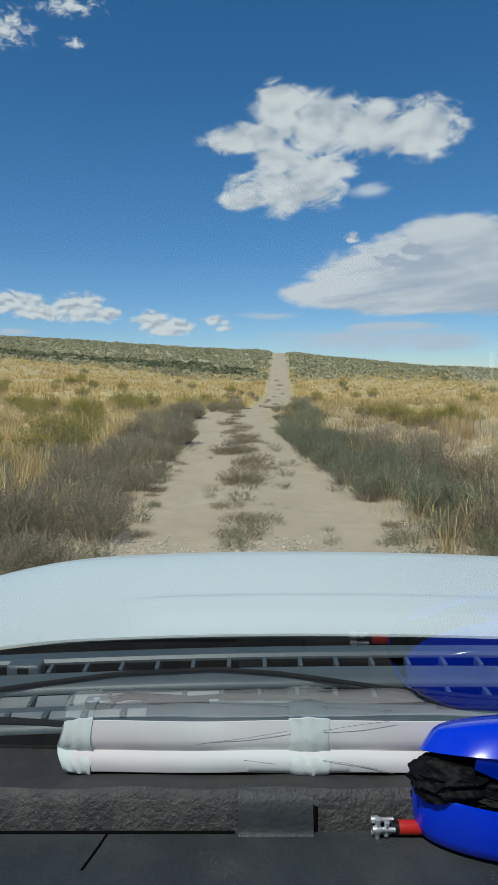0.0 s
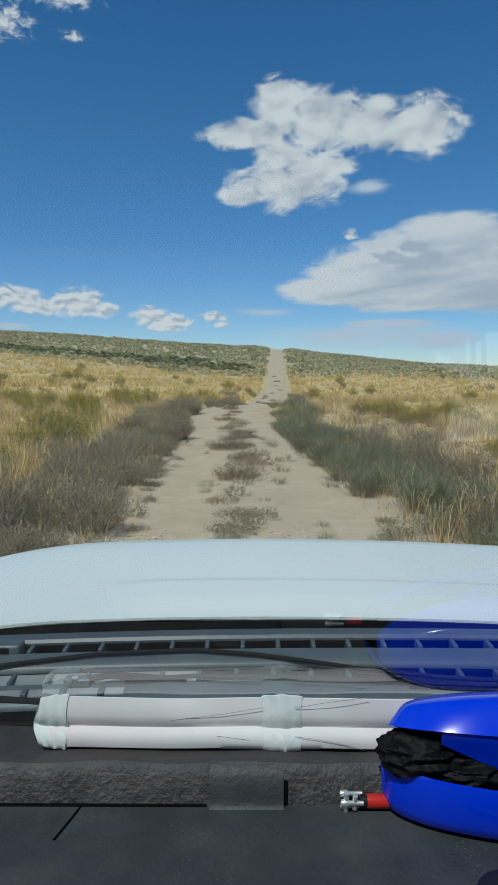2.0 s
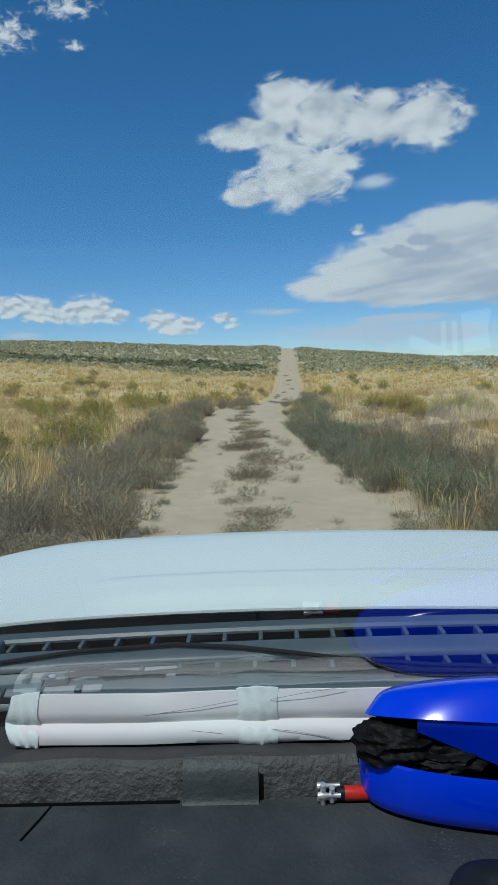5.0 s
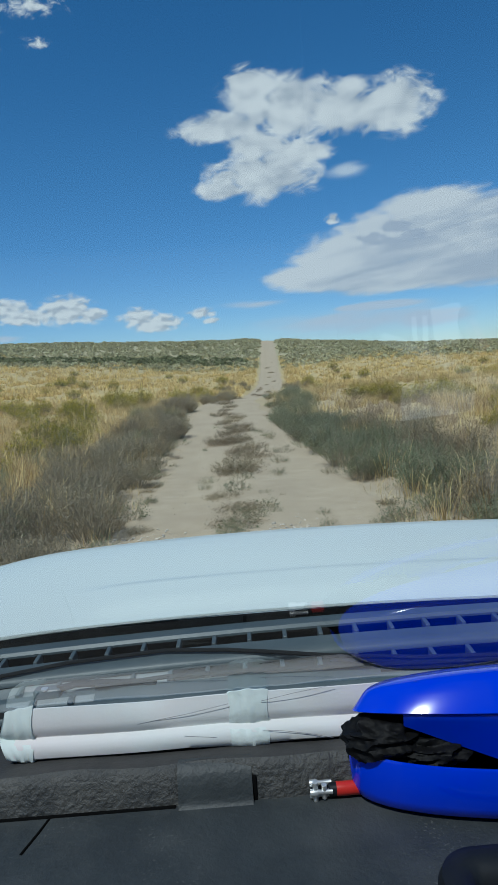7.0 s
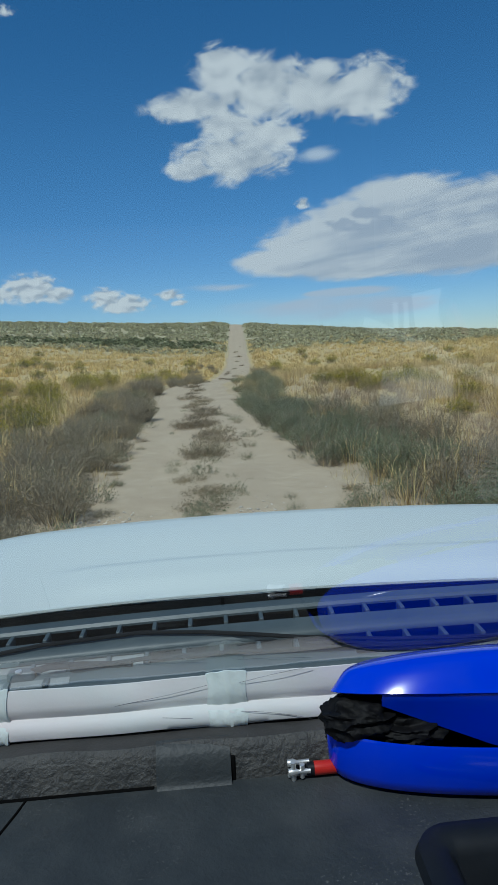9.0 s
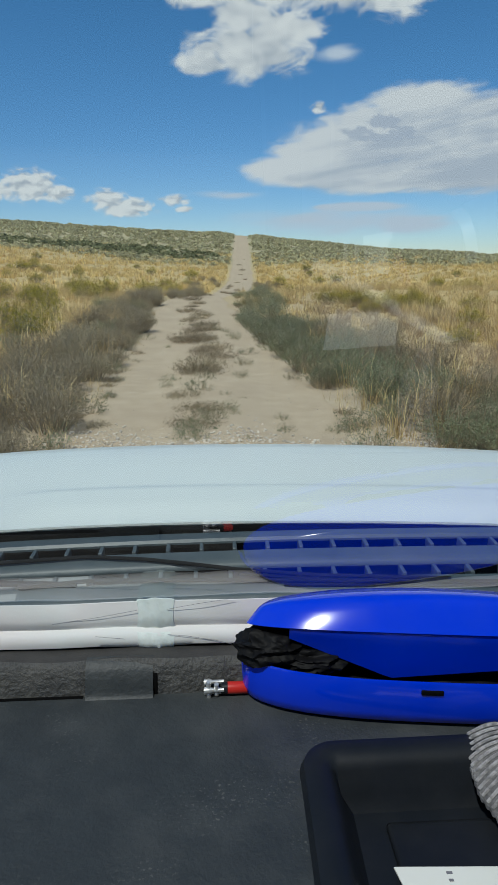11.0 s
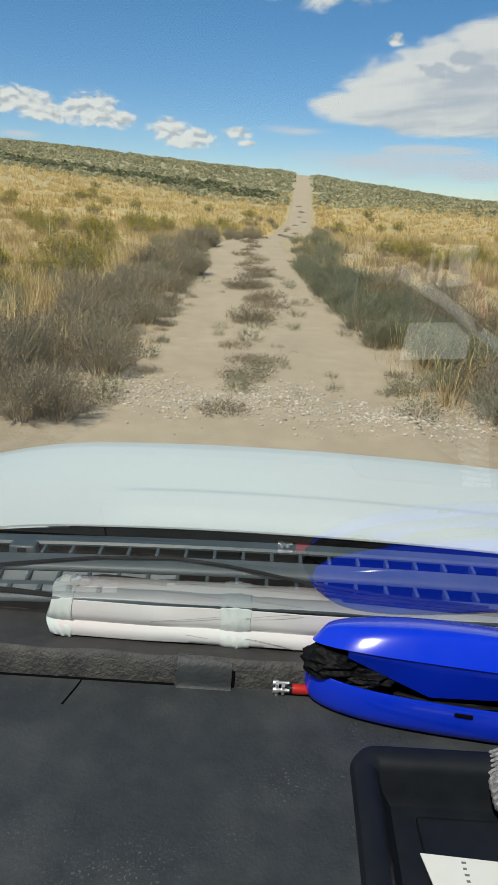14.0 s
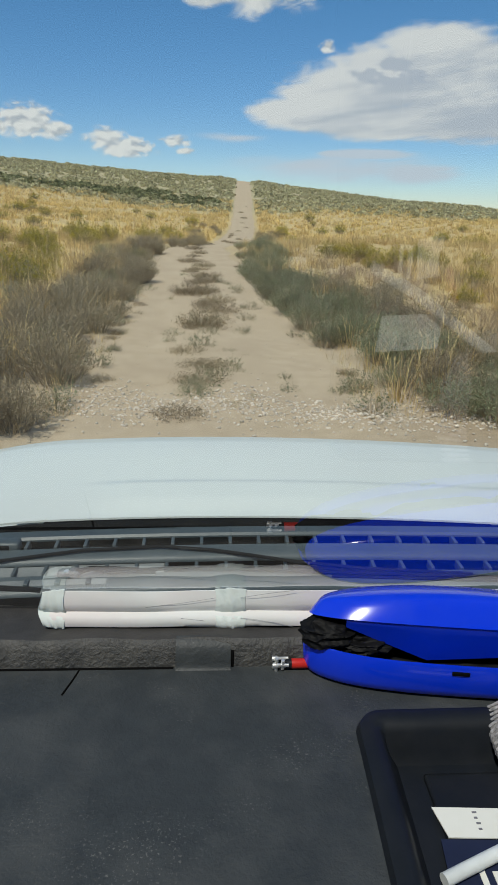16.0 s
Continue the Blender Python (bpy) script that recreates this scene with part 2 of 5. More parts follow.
    if bump:
        b = t.nodes.new("ShaderNodeBump")
        b.inputs["Strength"].default_value = bump
        b.inputs["Distance"].default_value = relief
        t.links.new(noise_out(bump_scale, 5.0), b.inputs["Height"])
        t.links.new(b.outputs[0], p.inputs["Normal"])
    return m


SAND = material("sand_track", (0.54, 0.435, 0.30), 0.95, (0.475, 0.38, 0.255), 5.0, 0.5, 45.0, spec=0.1, stain=(0.42, 0.33, 0.225), stain_scale=0.9,
                stain_amount=0.5, relief=0.007)
STONE = material("pale_gravel", (0.68, 0.60, 0.49), 0.9, (0.52, 0.45, 0.35), 8.0, spec=0.1, island=0.25)
STRAW = material("straw_grass", (0.86, 0.68, 0.36), 0.8, (0.52, 0.37, 0.16), 1.1, spec=0.15, sss=0.3, island=0.35, hue=0.012, stain=(0.50, 0.36, 0.17), stain_scale=0.5)
STRAW_FAR = material("far_straw", (0.92, 0.71, 0.33), 0.85, (0.62, 0.45, 0.18), 0.55, spec=0.1, sss=0.3, island=0.3, hue=0.012, stain=(0.62, 0.46, 0.22), stain_scale=0.22)
SAGE = material("sage_leaf", (0.53, 0.485, 0.295), 0.85, (0.40, 0.365, 0.205), 0.2, spec=0.15, sss=0.3, island=0.35, hue=0.01)
SAGE_DARK = material("dark_sage_leaf", (0.25, 0.25, 0.125), 0.85, (0.17, 0.175, 0.085), 0.3, spec=0.15, sss=0.3, island=0.35)
WEED_GREEN = material("grey_green_weed", (0.27, 0.29, 0.17), 0.85, (0.19, 0.21, 0.115), 3.0, spec=0.15, sss=0.3, hue=0.01, value=0.25)
WEED_BROWN = material("grey_brown_weed", (0.37, 0.305, 0.195), 0.9, (0.27, 0.22, 0.135), 3.0, spec=0.1, sss=0.25, hue=0.008, value=0.25)
WEED_STEM = material("grey_weed_stem", (0.42, 0.35, 0.24), 0.9, (0.27, 0.22, 0.14), 4.0, spec=0.1, island=0.4)
WEED_PINK = material("pinkish_dry_weed", (0.44, 0.32, 0.23), 0.9, (0.32, 0.23, 0.16), 3.0, spec=0.1, sss=0.25, value=0.25)
TWIG = material("dry_twig", (0.48, 0.38, 0.25), 0.9, (0.36, 0.275, 0.18), 6.0, spec=0.1, value=0.25)
RABBIT = material("rabbitbrush_leaf", (0.17, 0.18, 0.055), 0.85, (0.10, 0.115, 0.035), 3.0, spec=0.15, sss=0.3, value=0.2)
BLOOM = material("yellow_bloom", (0.52, 0.42, 0.05), 0.8, (0.36, 0.31, 0.05), 5.0, spec=0.1, sss=0.3, value=0.2)
PAINT = material("white_car_paint", (0.645, 0.695, 0.66), 0.42, (0.63, 0.675, 0.645), 3.0, coat=0.2, stain=(0.59, 0.605, 0.57), stain_scale=3.0, stain_amount=0.25)
DASH = material("black_dash_plastic", (0.029, 0.034, 0.036), 0.56, (0.024, 0.028, 0.030), 60.0, 0.6, 260.0, specks=(0.11, 0.112, 0.105), stain=(0.066, 0.069, 0.067),
                stain_scale=11.0, stain_amount=0.5, spec=0.42, relief=0.0012)
DASH_GRAIN = material("coarse_grained_plastic", (0.046, 0.046, 0.044), 0.6, (0.030, 0.030, 0.029), 160.0, 0.7, 190.0, stain=(0.10, 0.095, 0.085), stain_scale=40.0,
                      stain_amount=0.5, relief=0.005)
LIP_TOP = material("worn_dash_plastic", (0.044, 0.042, 0.041), 0.65, (0.034, 0.033, 0.032), 60.0, 0.4, 300.0, stain=(0.07, 0.066, 0.06), stain_scale=20.0, stain_amount=0.4,
                   spec=0.3)
GLOSS_BLACK = material("black_rubber_rim", (0.010, 0.012, 0.016), 0.42, (0.008, 0.010, 0.013), 30.0, 0.1, 200.0, stain=(0.022, 0.023, 0.023), stain_scale=18.0,
                       stain_amount=0.3, spec=0.2)
COWL = material("weathered_cowl_plastic", (0.062, 0.084, 0.094), 0.45, (0.052, 0.071, 0.080), 40.0, 0.2, 150.0, stain=(0.10, 0.115, 0.115), stain_scale=12.0,
                stain_amount=0.35)
COWL_PALE = material("dusty_vent_plastic", (0.22, 0.24, 0.24), 0.7, (0.16, 0.175, 0.175), 30.0)
# near-black: shade of slots and gaps put into the colour; also rubber, seams
DEEP = material("recess_shade_and_rubber_black", (0.004, 0.004, 0.004), 0.9, spec=0.05)
RUBBER = material("wiper_rubber", (0.010, 0.011, 0.012), 0.85, spec=0.2)
BLUE = material("glossy_blue_plastic", (0.003, 0.034, 0.62), 0.13, (0.003, 0.030, 0.56), 6.0, spec=0.4, stain=(0.03, 0.07, 0.62), stain_scale=25.0, stain_amount=0.18)
BLACK_CLOTH = material("black_nylon", (0.005, 0.005, 0.006), 0.6, (0.003, 0.003, 0.003), 70.0, 0.3, 500.0, spec=0.14)
CLOTH = material("white_nonwoven_cloth", (0.63, 0.66, 0.645), 0.9, (0.62, 0.615, 0.605), 9.0, 0.2, 400.0, spec=0.1, stain=(0.66, 0.54, 0.54), stain_scale=5.0,
                 stain_amount=0.5, relief=0.0005)
CLOTH_KNOT = material("pale_green_cloth_pinch", (0.58, 0.645, 0.62), 0.9, (0.61, 0.64, 0.62), 20.0, 0.5, 120.0, spec=0.1)
STEEL = material("bright_steel", (0.80, 0.80, 0.78), 0.42, metal=0.8)
RED = material("red_plastic_sleeve", (0.50, 0.022, 0.015), 0.4)
CRIMSON = material("crimson_switch", (0.26, 0.008, 0.025), 0.45)
PAPER = material("white_paper_card", (0.66, 0.67, 0.63), 0.8, (0.62, 0.63, 0.58), 20.0)
NAVY = material("navy_card", (0.012, 0.018, 0.048), 0.6, spec=0.25)
INK = material("dark_ink", (0.16, 0.16, 0.18), 0.7)
STICK = material("white_plastic_stick", (0.62, 0.66, 0.66), 0.5)
BARREL = material("black_anodised_barrel", (0.012, 0.013, 0.014), 0.55, (0.009, 0.010, 0.011), 40.0, spec=0.25)
LETTER = material("pale_green_print", (0.50, 0.58, 0.36), 0.6)
GREY_KNIT = material("grey_knit", (0.16, 0.155, 0.155), 0.95, (0.08, 0.078, 0.08), 180.0, 0.8, 420.0, stain=(0.34, 0.33, 0.33), stain_scale=70.0, stain_amount=0.6, relief=0.003)
GREY_KNIT_PALE = material("pale_grey_knit", (0.36, 0.35, 0.35), 0.95, (0.15, 0.145, 0.145), 220.0, 0.6, 500.0, relief=0.002)
LINER = material("cabin_lining", (0.10, 0.095, 0.088), 0.9, scale=50.0)
TYRE = material("tyre_rubber", (0.02, 0.02, 0.02), 0.85)
# the blue of distance haze is put into the ridge's base colour
HAZED_ROCK = material("hazed_far_ridge", (0.16, 0.20, 0.27), 1.0, (0.13, 0.17, 0.24), 0.004, spec=0.0)


def ground_material():
    """Bare sandy soil by the track, straw litter over the grass field, olive soil on the hillside."""
    m = bpy.data.materials.new("desert_ground")
    m.use_nodes = True
    t = m.node_tree
    p = t.nodes["Principled BSDF"]
    p.inputs["Roughness"].default_value, p.inputs["Specular IOR Level"].default_value = 0.95, 0.1
    pos = t.nodes.new("ShaderNodeTexCoord").outputs["Object"]
    sep = t.nodes.new("ShaderNodeSeparateXYZ")
    t.links.new(pos, sep.inputs[0])

    def noise_out(s, detail=6.0):
        n = t.nodes.new("ShaderNodeTexNoise")
        n.inputs["Scale"].default_value, n.inputs["Detail"].default_value = s, detail
        t.links.new(pos, n.inputs["Vector"])
        return n.outputs[0]

    def ramp(src, lo, hi):
        r = t.nodes.new("ShaderNodeMapRange")
        r.inputs["From Min"].default_value, r.inputs["From Max"].default_value = lo, hi
        t.links.new(src, r.inputs["Value"])
        return r.outputs[0]

    def mixed(f, a, b):
        n = t.nodes.new("ShaderNodeMix")
        n.data_type = "RGBA"
        t.links.new(f, n.inputs[0])
        for k, v in ((6, a), (7, b)):
            if isinstance(v, tuple):
                n.inputs[k].default_value = (*v, 1)
            else:
                t.links.new(v, n.inputs[k])
        return n.outputs[2]

    def wander(src, amount, scale):
        a, b = t.nodes.new("ShaderNodeMath"), t.nodes.new("ShaderNodeMath")
        a.operation, b.operation = "MULTIPLY", "ADD"
        a.inputs[1].default_value = amount
        t.links.new(noise_out(scale), a.inputs[0])
        t.links.new(src, b.inputs[0])
        t.links.new(a.outputs[0], b.inputs[1])
        return b.outputs[0]

    def math_out(op, a, b=None):
        n = t.nodes.new("ShaderNodeMath")
        n.operation = op
        t.links.new(a, n.inputs[0])
        if b is not None:
            t.links.new(b, n.inputs[1])
        return n.outputs[0]
    fine, broad = noise_out(9.0), noise_out(0.6)
    soil = mixed(ramp(fine, 0.35, 0.65), (0.54, 0.45, 0.32), (0.46, 0.37, 0.25))
    soil = mixed(ramp(broad, 0.45, 0.75), soil, (0.38, 0.29, 0.19))
    straw = mixed(ramp(noise_out(1.6), 0.35, 0.65), (0.60, 0.465, 0.235), (0.46, 0.355, 0.175))
    hill = mixed(ramp(noise_out(0.9), 0.38, 0.62), (0.50, 0.43, 0.27), (0.38, 0.34, 0.20))
    y = sep.outputs[1]
    litter = ramp(wander(math_out("ABSOLUTE", sep.outputs[0]), 5.0, 0.35), 5.2, 8.0)
    col = mixed(math_out("MAXIMUM", ramp(wander(y, 30.0, 0.12), 38, 50), litter), soil, straw)
    col = mixed(ramp(wander(y, 26.0, 0.08), 94, 106), col, hill)
    t.links.new(col, p.inputs["Base Color"])
    b = t.nodes.new("ShaderNodeBump")
    b.inputs["Strength"].default_value, b.inputs["Distance"].default_value = 0.6, 0.02
    t.links.new(noise_out(30.0), b.inputs["Height"])
    t.links.new(b.outputs[0], p.inputs["Normal"])
    return m


SOIL = ground_material()


def glass_material():
    m = bpy.data.materials.new("windshield_glass")
    m.use_nodes = True
    t = m.node_tree
    t.nodes.remove(t.nodes["Principled BSDF"])
    clear, gloss = t.nodes.new("ShaderNodeBsdfTransparent"), t.nodes.new("ShaderNodeBsdfGlossy")
    clear.inputs["Color"].default_value = (0.95, 0.975, 0.96, 1)
    gloss.inputs["Roughness"].default_value = 0.0
    gloss.inputs["Color"].default_value = (1, 1, 1, 1)
    fr = t.nodes.new("ShaderNodeFresnel")
    fr.inputs["IOR"].default_value = 1.52
    twice, share = t.nodes.new("ShaderNodeMath"), t.nodes.new("ShaderNodeMath")     # both faces of the pane: 2F / (1 + F)
    twice.operation, share.operation = "ADD", "DIVIDE"
    twice.inputs[1].default_value = 1.0
    both = t.nodes.new("ShaderNodeMath")
    both.operation = "MULTIPLY"
    both.inputs[1].default_value = 2.0
    t.links.new(fr.outputs[0], twice.inputs[0])
    t.links.new(fr.outputs[0], both.inputs[0])
    t.links.new(both.outputs[0], share.inputs[0])
    t.links.new(twice.outputs[0], share.inputs[1])
    mx = t.nodes.new("ShaderNodeMixShader")
    t.links.new(share.outputs[0], mx.inputs[0])
    t.links.new(clear.outputs[0], mx.inputs[1])
    t.links.new(gloss.outputs[0], mx.inputs[2])
    t.links.new(mx.outputs[0], t.nodes["Material Output"].inputs["Surface"])
    return m


GLASS = glass_material()


# ---------------------------------------------------------------- helpers
def mesh_of(name, verts, faces, mat, smooth=False):
    me = bpy.data.meshes.new(name)
    me.from_pydata([tuple(v) for v in verts], [], [tuple(int(i) for i in q) for q in faces])
    me.update()
    me.materials.append(mat)
    if smooth:
        me.polygons.foreach_set("use_smooth", [True] * len(me.polygons))
    return me


def part(name, data, mat, parent=None, label="", smooth=True):
    """Links a bmesh, or a mesh, as one object, under a thing or a part."""
    if isinstance(data, bmesh.types.BMesh):
        me = bpy.data.meshes.new(name)
        data.to_mesh(me)
        data.free()
        me.materials.append(mat)
        if smooth:
            me.polygons.foreach_set("use_smooth", [True] * len(me.polygons))
            me.set_sharp_from_angle(angle=radians(40))
    else:
        me = data
    ob = new(name, me)
    ob.parent = parent
    if label:
        tagged(ob, label)
    return ob


def thing(name, label, category, group="", kind="", at=(0, 0, 0)):
    ob = new(name)
    ob.empty_display_size = 0.05
    ob.location = at
    return tagged(ob, label, category, group, kind)


def box(bm, lo, hi, bevel=0.0, m=None):
    r = bmesh.ops.create_cube(bm, size=1.0)
    lo, hi = Vector(lo), Vector(hi)
    mid, size = (lo + hi) / 2, hi - lo
    for v in r["verts"]:
        v.co = Vector((v.co.x * size.x, v.co.y * size.y, v.co.z * size.z)) + mid
    if bevel:
        edges = list({e for v in r["verts"] for e in v.link_edges})
        out = bmesh.ops.bevel(bm, geom=edges, offset=bevel, segments=3, affect="EDGES", profile=0.5)
        verts = {v for f in out["faces"] for v in f.verts} | {v for v in r["verts"] if v.is_valid}
    else:
        verts = set(r["verts"])
    if m is not None:
        for v in verts:
            v.co = m @ v.co
    return bm


def tube(points, radius, sides=8, taper=1.0, caps=True):
    """A bmesh swept along points."""
    bm = bmesh.new()
    pts = [Vector(q) for q in points]
    rings = []
    for i, c in enumerate(pts):
        d = (pts[min(i + 1, len(pts) - 1)] - pts[max(i - 1, 0)]).normalized()
        side = d.cross(Vector((0, 0, 1)))
        side = side.normalized() if side.length > 1e-4 else Vector((1, 0, 0))
        up = side.cross(d)
        r = radius * (1 + (taper - 1) * i / (len(pts) - 1))
        rings.append([bm.verts.new(c + side * (r * math.cos(a)) + up * (r * math.sin(a))) for a in
                      [2 * math.pi * k / sides for k in range(sides)]])
    for a, b in zip(rings, rings[1:]):
        for k in range(sides):
            bm.faces.new((a[k], a[(k + 1) % sides], b[(k + 1) % sides], b[k]))
    if caps:
        bm.faces.new(rings[0][::-1])
        bm.faces.new(rings[-1])
    bmesh.ops.recalc_face_normals(bm, faces=bm.faces)
    return bm


def lathe(profile, sides=32, axis=Matrix()):
    """A bmesh turned round x from (along, radius) pairs."""
    bm = bmesh.new()
    rings = [[bm.verts.new(axis @ Vector((x, r * math.cos(a), r * math.sin(a)))) for a in [2 * math.pi * k / sides for k in range(sides)]]
             for x, r in profile]
    for a, b in zip(rings, rings[1:]):
        for k in range(sides):
            bm.faces.new((a[k], a[(k + 1) % sides], b[(k + 1) % sides], b[k]))
    bm.faces.new(rings[0][::-1])
    bm.faces.new(rings[-1])
    bmesh.ops.recalc_face_normals(bm, faces=bm.faces)
    return bm


def sheet(fn, us, vs, thick=0.0):
    """A bmesh grid of fn(u, v), given a thickness along -z."""
    bm = bmesh.new()
    g = [[bm.verts.new(fn(u, v)) for v in vs] for u in us]
    for i in range(len(us) - 1):
        for j in range(len(vs) - 1):
            bm.faces.new((g[i][j], g[i + 1][j], g[i + 1][j + 1], g[i][j + 1]))
    if thick:
        r = bmesh.ops.extrude_face_region(bm, geom=list(bm.faces))
        for v in [q for q in r["geom"] if isinstance(q, bmesh.types.BMVert)]:
            v.co.z -= thick
    bmesh.ops.recalc_face_normals(bm, faces=bm.faces)
    return bm


def span(a, b, n):
    return [a + (b - a) * i / (n - 1) for i in range(n)]


def smooth(a, b, x):
    t = np.clip((np.asarray(x, float) - a) / (b - a), 0, 1)
    return t * t * (3 - 2 * t)


# ---------------------------------------------------------------- land
ROAD_Y = [-60, 0, 7, 12, 19, 27, 33, 39, 46, 66, 110, 180, 260, 400]
ROAD_X = [0.2, 0.2, 0.10, 0.0, -0.28, -0.72, -0.35, 0.75, 1.55, 2.95, 4.9, 7.9, 11.4, 17.0]


def road_x(y):
    y = np.asarray(y, float)
    return (np.interp(y - 3, ROAD_Y, ROAD_X) + np.interp(y, ROAD_Y, ROAD_X) + np.interp(y + 3, ROAD_Y, ROAD_X)) / 3


def road_half(y):
    return 1.50 + 0.10 * math.sin(y * 1.7) + 0.07 * math.sin(y * 4.3 + 1) - 0.25 * float(smooth(18, 30, y)) + 0.0033 * max(0.0, y - 60)


def wave(x, y, s, k=0.0):
    return np.sin(x * s + 1.3 + k) * np.cos(y * s * 0.83 + 0.4 + k) + 0.6 * np.sin(x * s * 1.9 - y * s * 1.4 + k * 2)


def land(x, y):
    """Height of the ground: level by the truck, rising to a long low hill whose crest falls to the right."""
    x, y = np.asarray(x, float), np.asarray(y, float)
    off = x - road_x(y)
    crest = np.clip(np.where(x > 8, 9.1 - 0.118 * (x - 8), 9.1 + 0.046 * (8 - x)), -3.0, 14.0)
    z = smooth(55, 195, y) * crest * 0.93
    z = z + smooth(12, 75, y) * np.clip(-(off + 2.0), 0, 60) * 0.085 * (1 - 0.85 * smooth(75, 190, y))
    z = z + smooth(14, 75, y) * np.clip(off - 2.0, 0, 60) * 0.016 * (1 - smooth(80, 190, y))
    z = z - smooth(205, 620, y) * 34
    z = z + 0.20 * np.exp(-((y - 29.5) / 5.0) ** 2) - 0.30 * smooth(31, 40, y) * (1 - smooth(52, 84, y))      # a low swell, then a dip
    away = smooth(1.4, 5.0, np.abs(off))
    z = z + wave(x, y, 0.34) * 0.10 * away + wave(x, y, 0.09, 2.0) * 0.22 * away * smooth(8, 40, y)
    z = z + 0.05 * smooth(1.2, 2.2, np.abs(off)) * (1 - smooth(120, 200, y))
    return z


def grade(lo, hi, fine, grow):
    out, v, s = [lo], lo, fine
    while v < hi:
        v += s
        s *= grow
        out.append(min(v, hi))
    return out


def build_ground():
    xs = grade(0.0, 3600.0, 0.35, 1.075)
    xs = np.array([-v for v in xs[:0:-1]] + xs)
    ahead, back = grade(0.0, 4200.0, 0.4, 1.035), grade(0.0, 3000.0, 0.8, 1.12)
    ys = np.array([-v for v in back[:0:-1]] + ahead)
    gx, gy = np.meshgrid(xs, ys, indexing="ij")
    gz = land(gx, gy)
    nx, ny = len(xs), len(ys)
    v = np.stack([gx.ravel(), gy.ravel(), gz.ravel()], 1)
    i, j = np.meshgrid(np.arange(nx - 1), np.arange(ny - 1), indexing="ij")
    a = (i * ny + j).ravel()
    f = np.stack([a, a + ny, a + ny + 1, a + 1], 1)
    ob = new("ground", mesh_of("ground", v, f, SOIL, True))
    tagged(ob, "dry sandy desert soil littered with dead plant stems", "ground", kind="structure")


build_ground()


def build_road():
    """A two-track of pale sand with shallow ruts and ragged edges."""
    ys = np.array(grade(-14.0, 215.0, 0.22, 1.012))
    us = np.linspace(-1, 1, 31)
    rng = np.random.default_rng(3)
    verts, n = [], len(us)
    for y in ys:
        half = road_half(y)
        c = float(road_x(y))
        for u in us:
            x = c + u * half + (0.05 * rng.standard_normal() if abs(u) > 0.97 else 0)
            rut = math.exp(-((abs(u) - 0.57) / 0.24) ** 2)
            z = float(land(x, y)) + 0.035 * (1 - abs(u) ** 6) - 0.032 * rut + 0.0009 * rng.standard_normal() + 0.012
            if abs(u) > 0.99:
                z = float(land(x, y)) - 0.03
            verts.append((x, y, z))
    i, j = np.meshgrid(np.arange(len(ys) - 1), np.arange(n - 1), indexing="ij")
    a = (i * n + j).ravel()
    f = np.stack([a, a + 1, a + n + 1, a + n], 1)
    ob = new("road", mesh_of("road", verts, f, SAND, True))
    tagged(ob, "pale sandy two-track dirt road with shallow wheel ruts", "dirt road", kind="structure")


build_road()


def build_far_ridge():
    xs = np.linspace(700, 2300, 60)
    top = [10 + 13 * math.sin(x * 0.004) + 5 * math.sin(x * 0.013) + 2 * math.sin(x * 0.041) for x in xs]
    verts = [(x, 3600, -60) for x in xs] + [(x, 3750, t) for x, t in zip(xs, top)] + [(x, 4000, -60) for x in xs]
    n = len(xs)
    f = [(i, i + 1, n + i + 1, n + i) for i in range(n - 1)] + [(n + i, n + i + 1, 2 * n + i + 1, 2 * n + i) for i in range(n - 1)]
    tagged(new("mountain_ridge", mesh_of("mountain_ridge", verts, f, HAZED_ROCK, True)), "hazy blue mountain ridge far beyond the plain", "mountain",
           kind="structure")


build_far_ridge()


# ---------------------------------------------------------------- plants
def blades(rng, base, height, lean, width, bend=0.35, ang=None):
    """Verts and faces of tapering blades, each of two triangles and a tip, from arrays of bases, heights and leans."""
    n = len(base)
    ang = rng.uniform(0, 2 * np.pi, n) if ang is None else ang
    d = np.stack([np.cos(ang), np.sin(ang), np.zeros(n)], 1)
    w = np.stack([-np.sin(ang), np.cos(ang), np.zeros(n)], 1) * (width / 2)[:, None]
    mid = base + d * (lean * 0.35)[:, None]
    mid[:, 2] += height * 0.6
    tip = base + d * lean[:, None]
    tip[:, 2] += height * (1 - bend * rng.uniform(0, 1, n))
    v = np.stack([base - w, base + w, mid - w * 0.7, mid + w * 0.7, tip], 1).reshape(-1, 3)
    k = np.arange(n)[:, None] * 5
    f = np.concatenate([k + np.array([[0, 1, 3]]), k + np.array([[0, 3, 2]]), k + np.array([[2, 3, 4]])], 0)
    return v, f


def tris_mesh(name, v, f, mat):
    me = bpy.data.meshes.new(name)
    me.vertices.add(len(v))
    me.vertices.foreach_set("co", np.asarray(v, np.float32).ravel())
    me.loops.add(len(f) * 3)
    me.loops.foreach_set("vertex_index", np.asarray(f, np.int32).ravel())
    me.polygons.add(len(f))
    me.polygons.foreach_set("loop_start", np.arange(len(f), dtype=np.int32) * 3)
    me.update(calc_edges=True)
    me.validate()
    me.materials.append(mat)
    return me


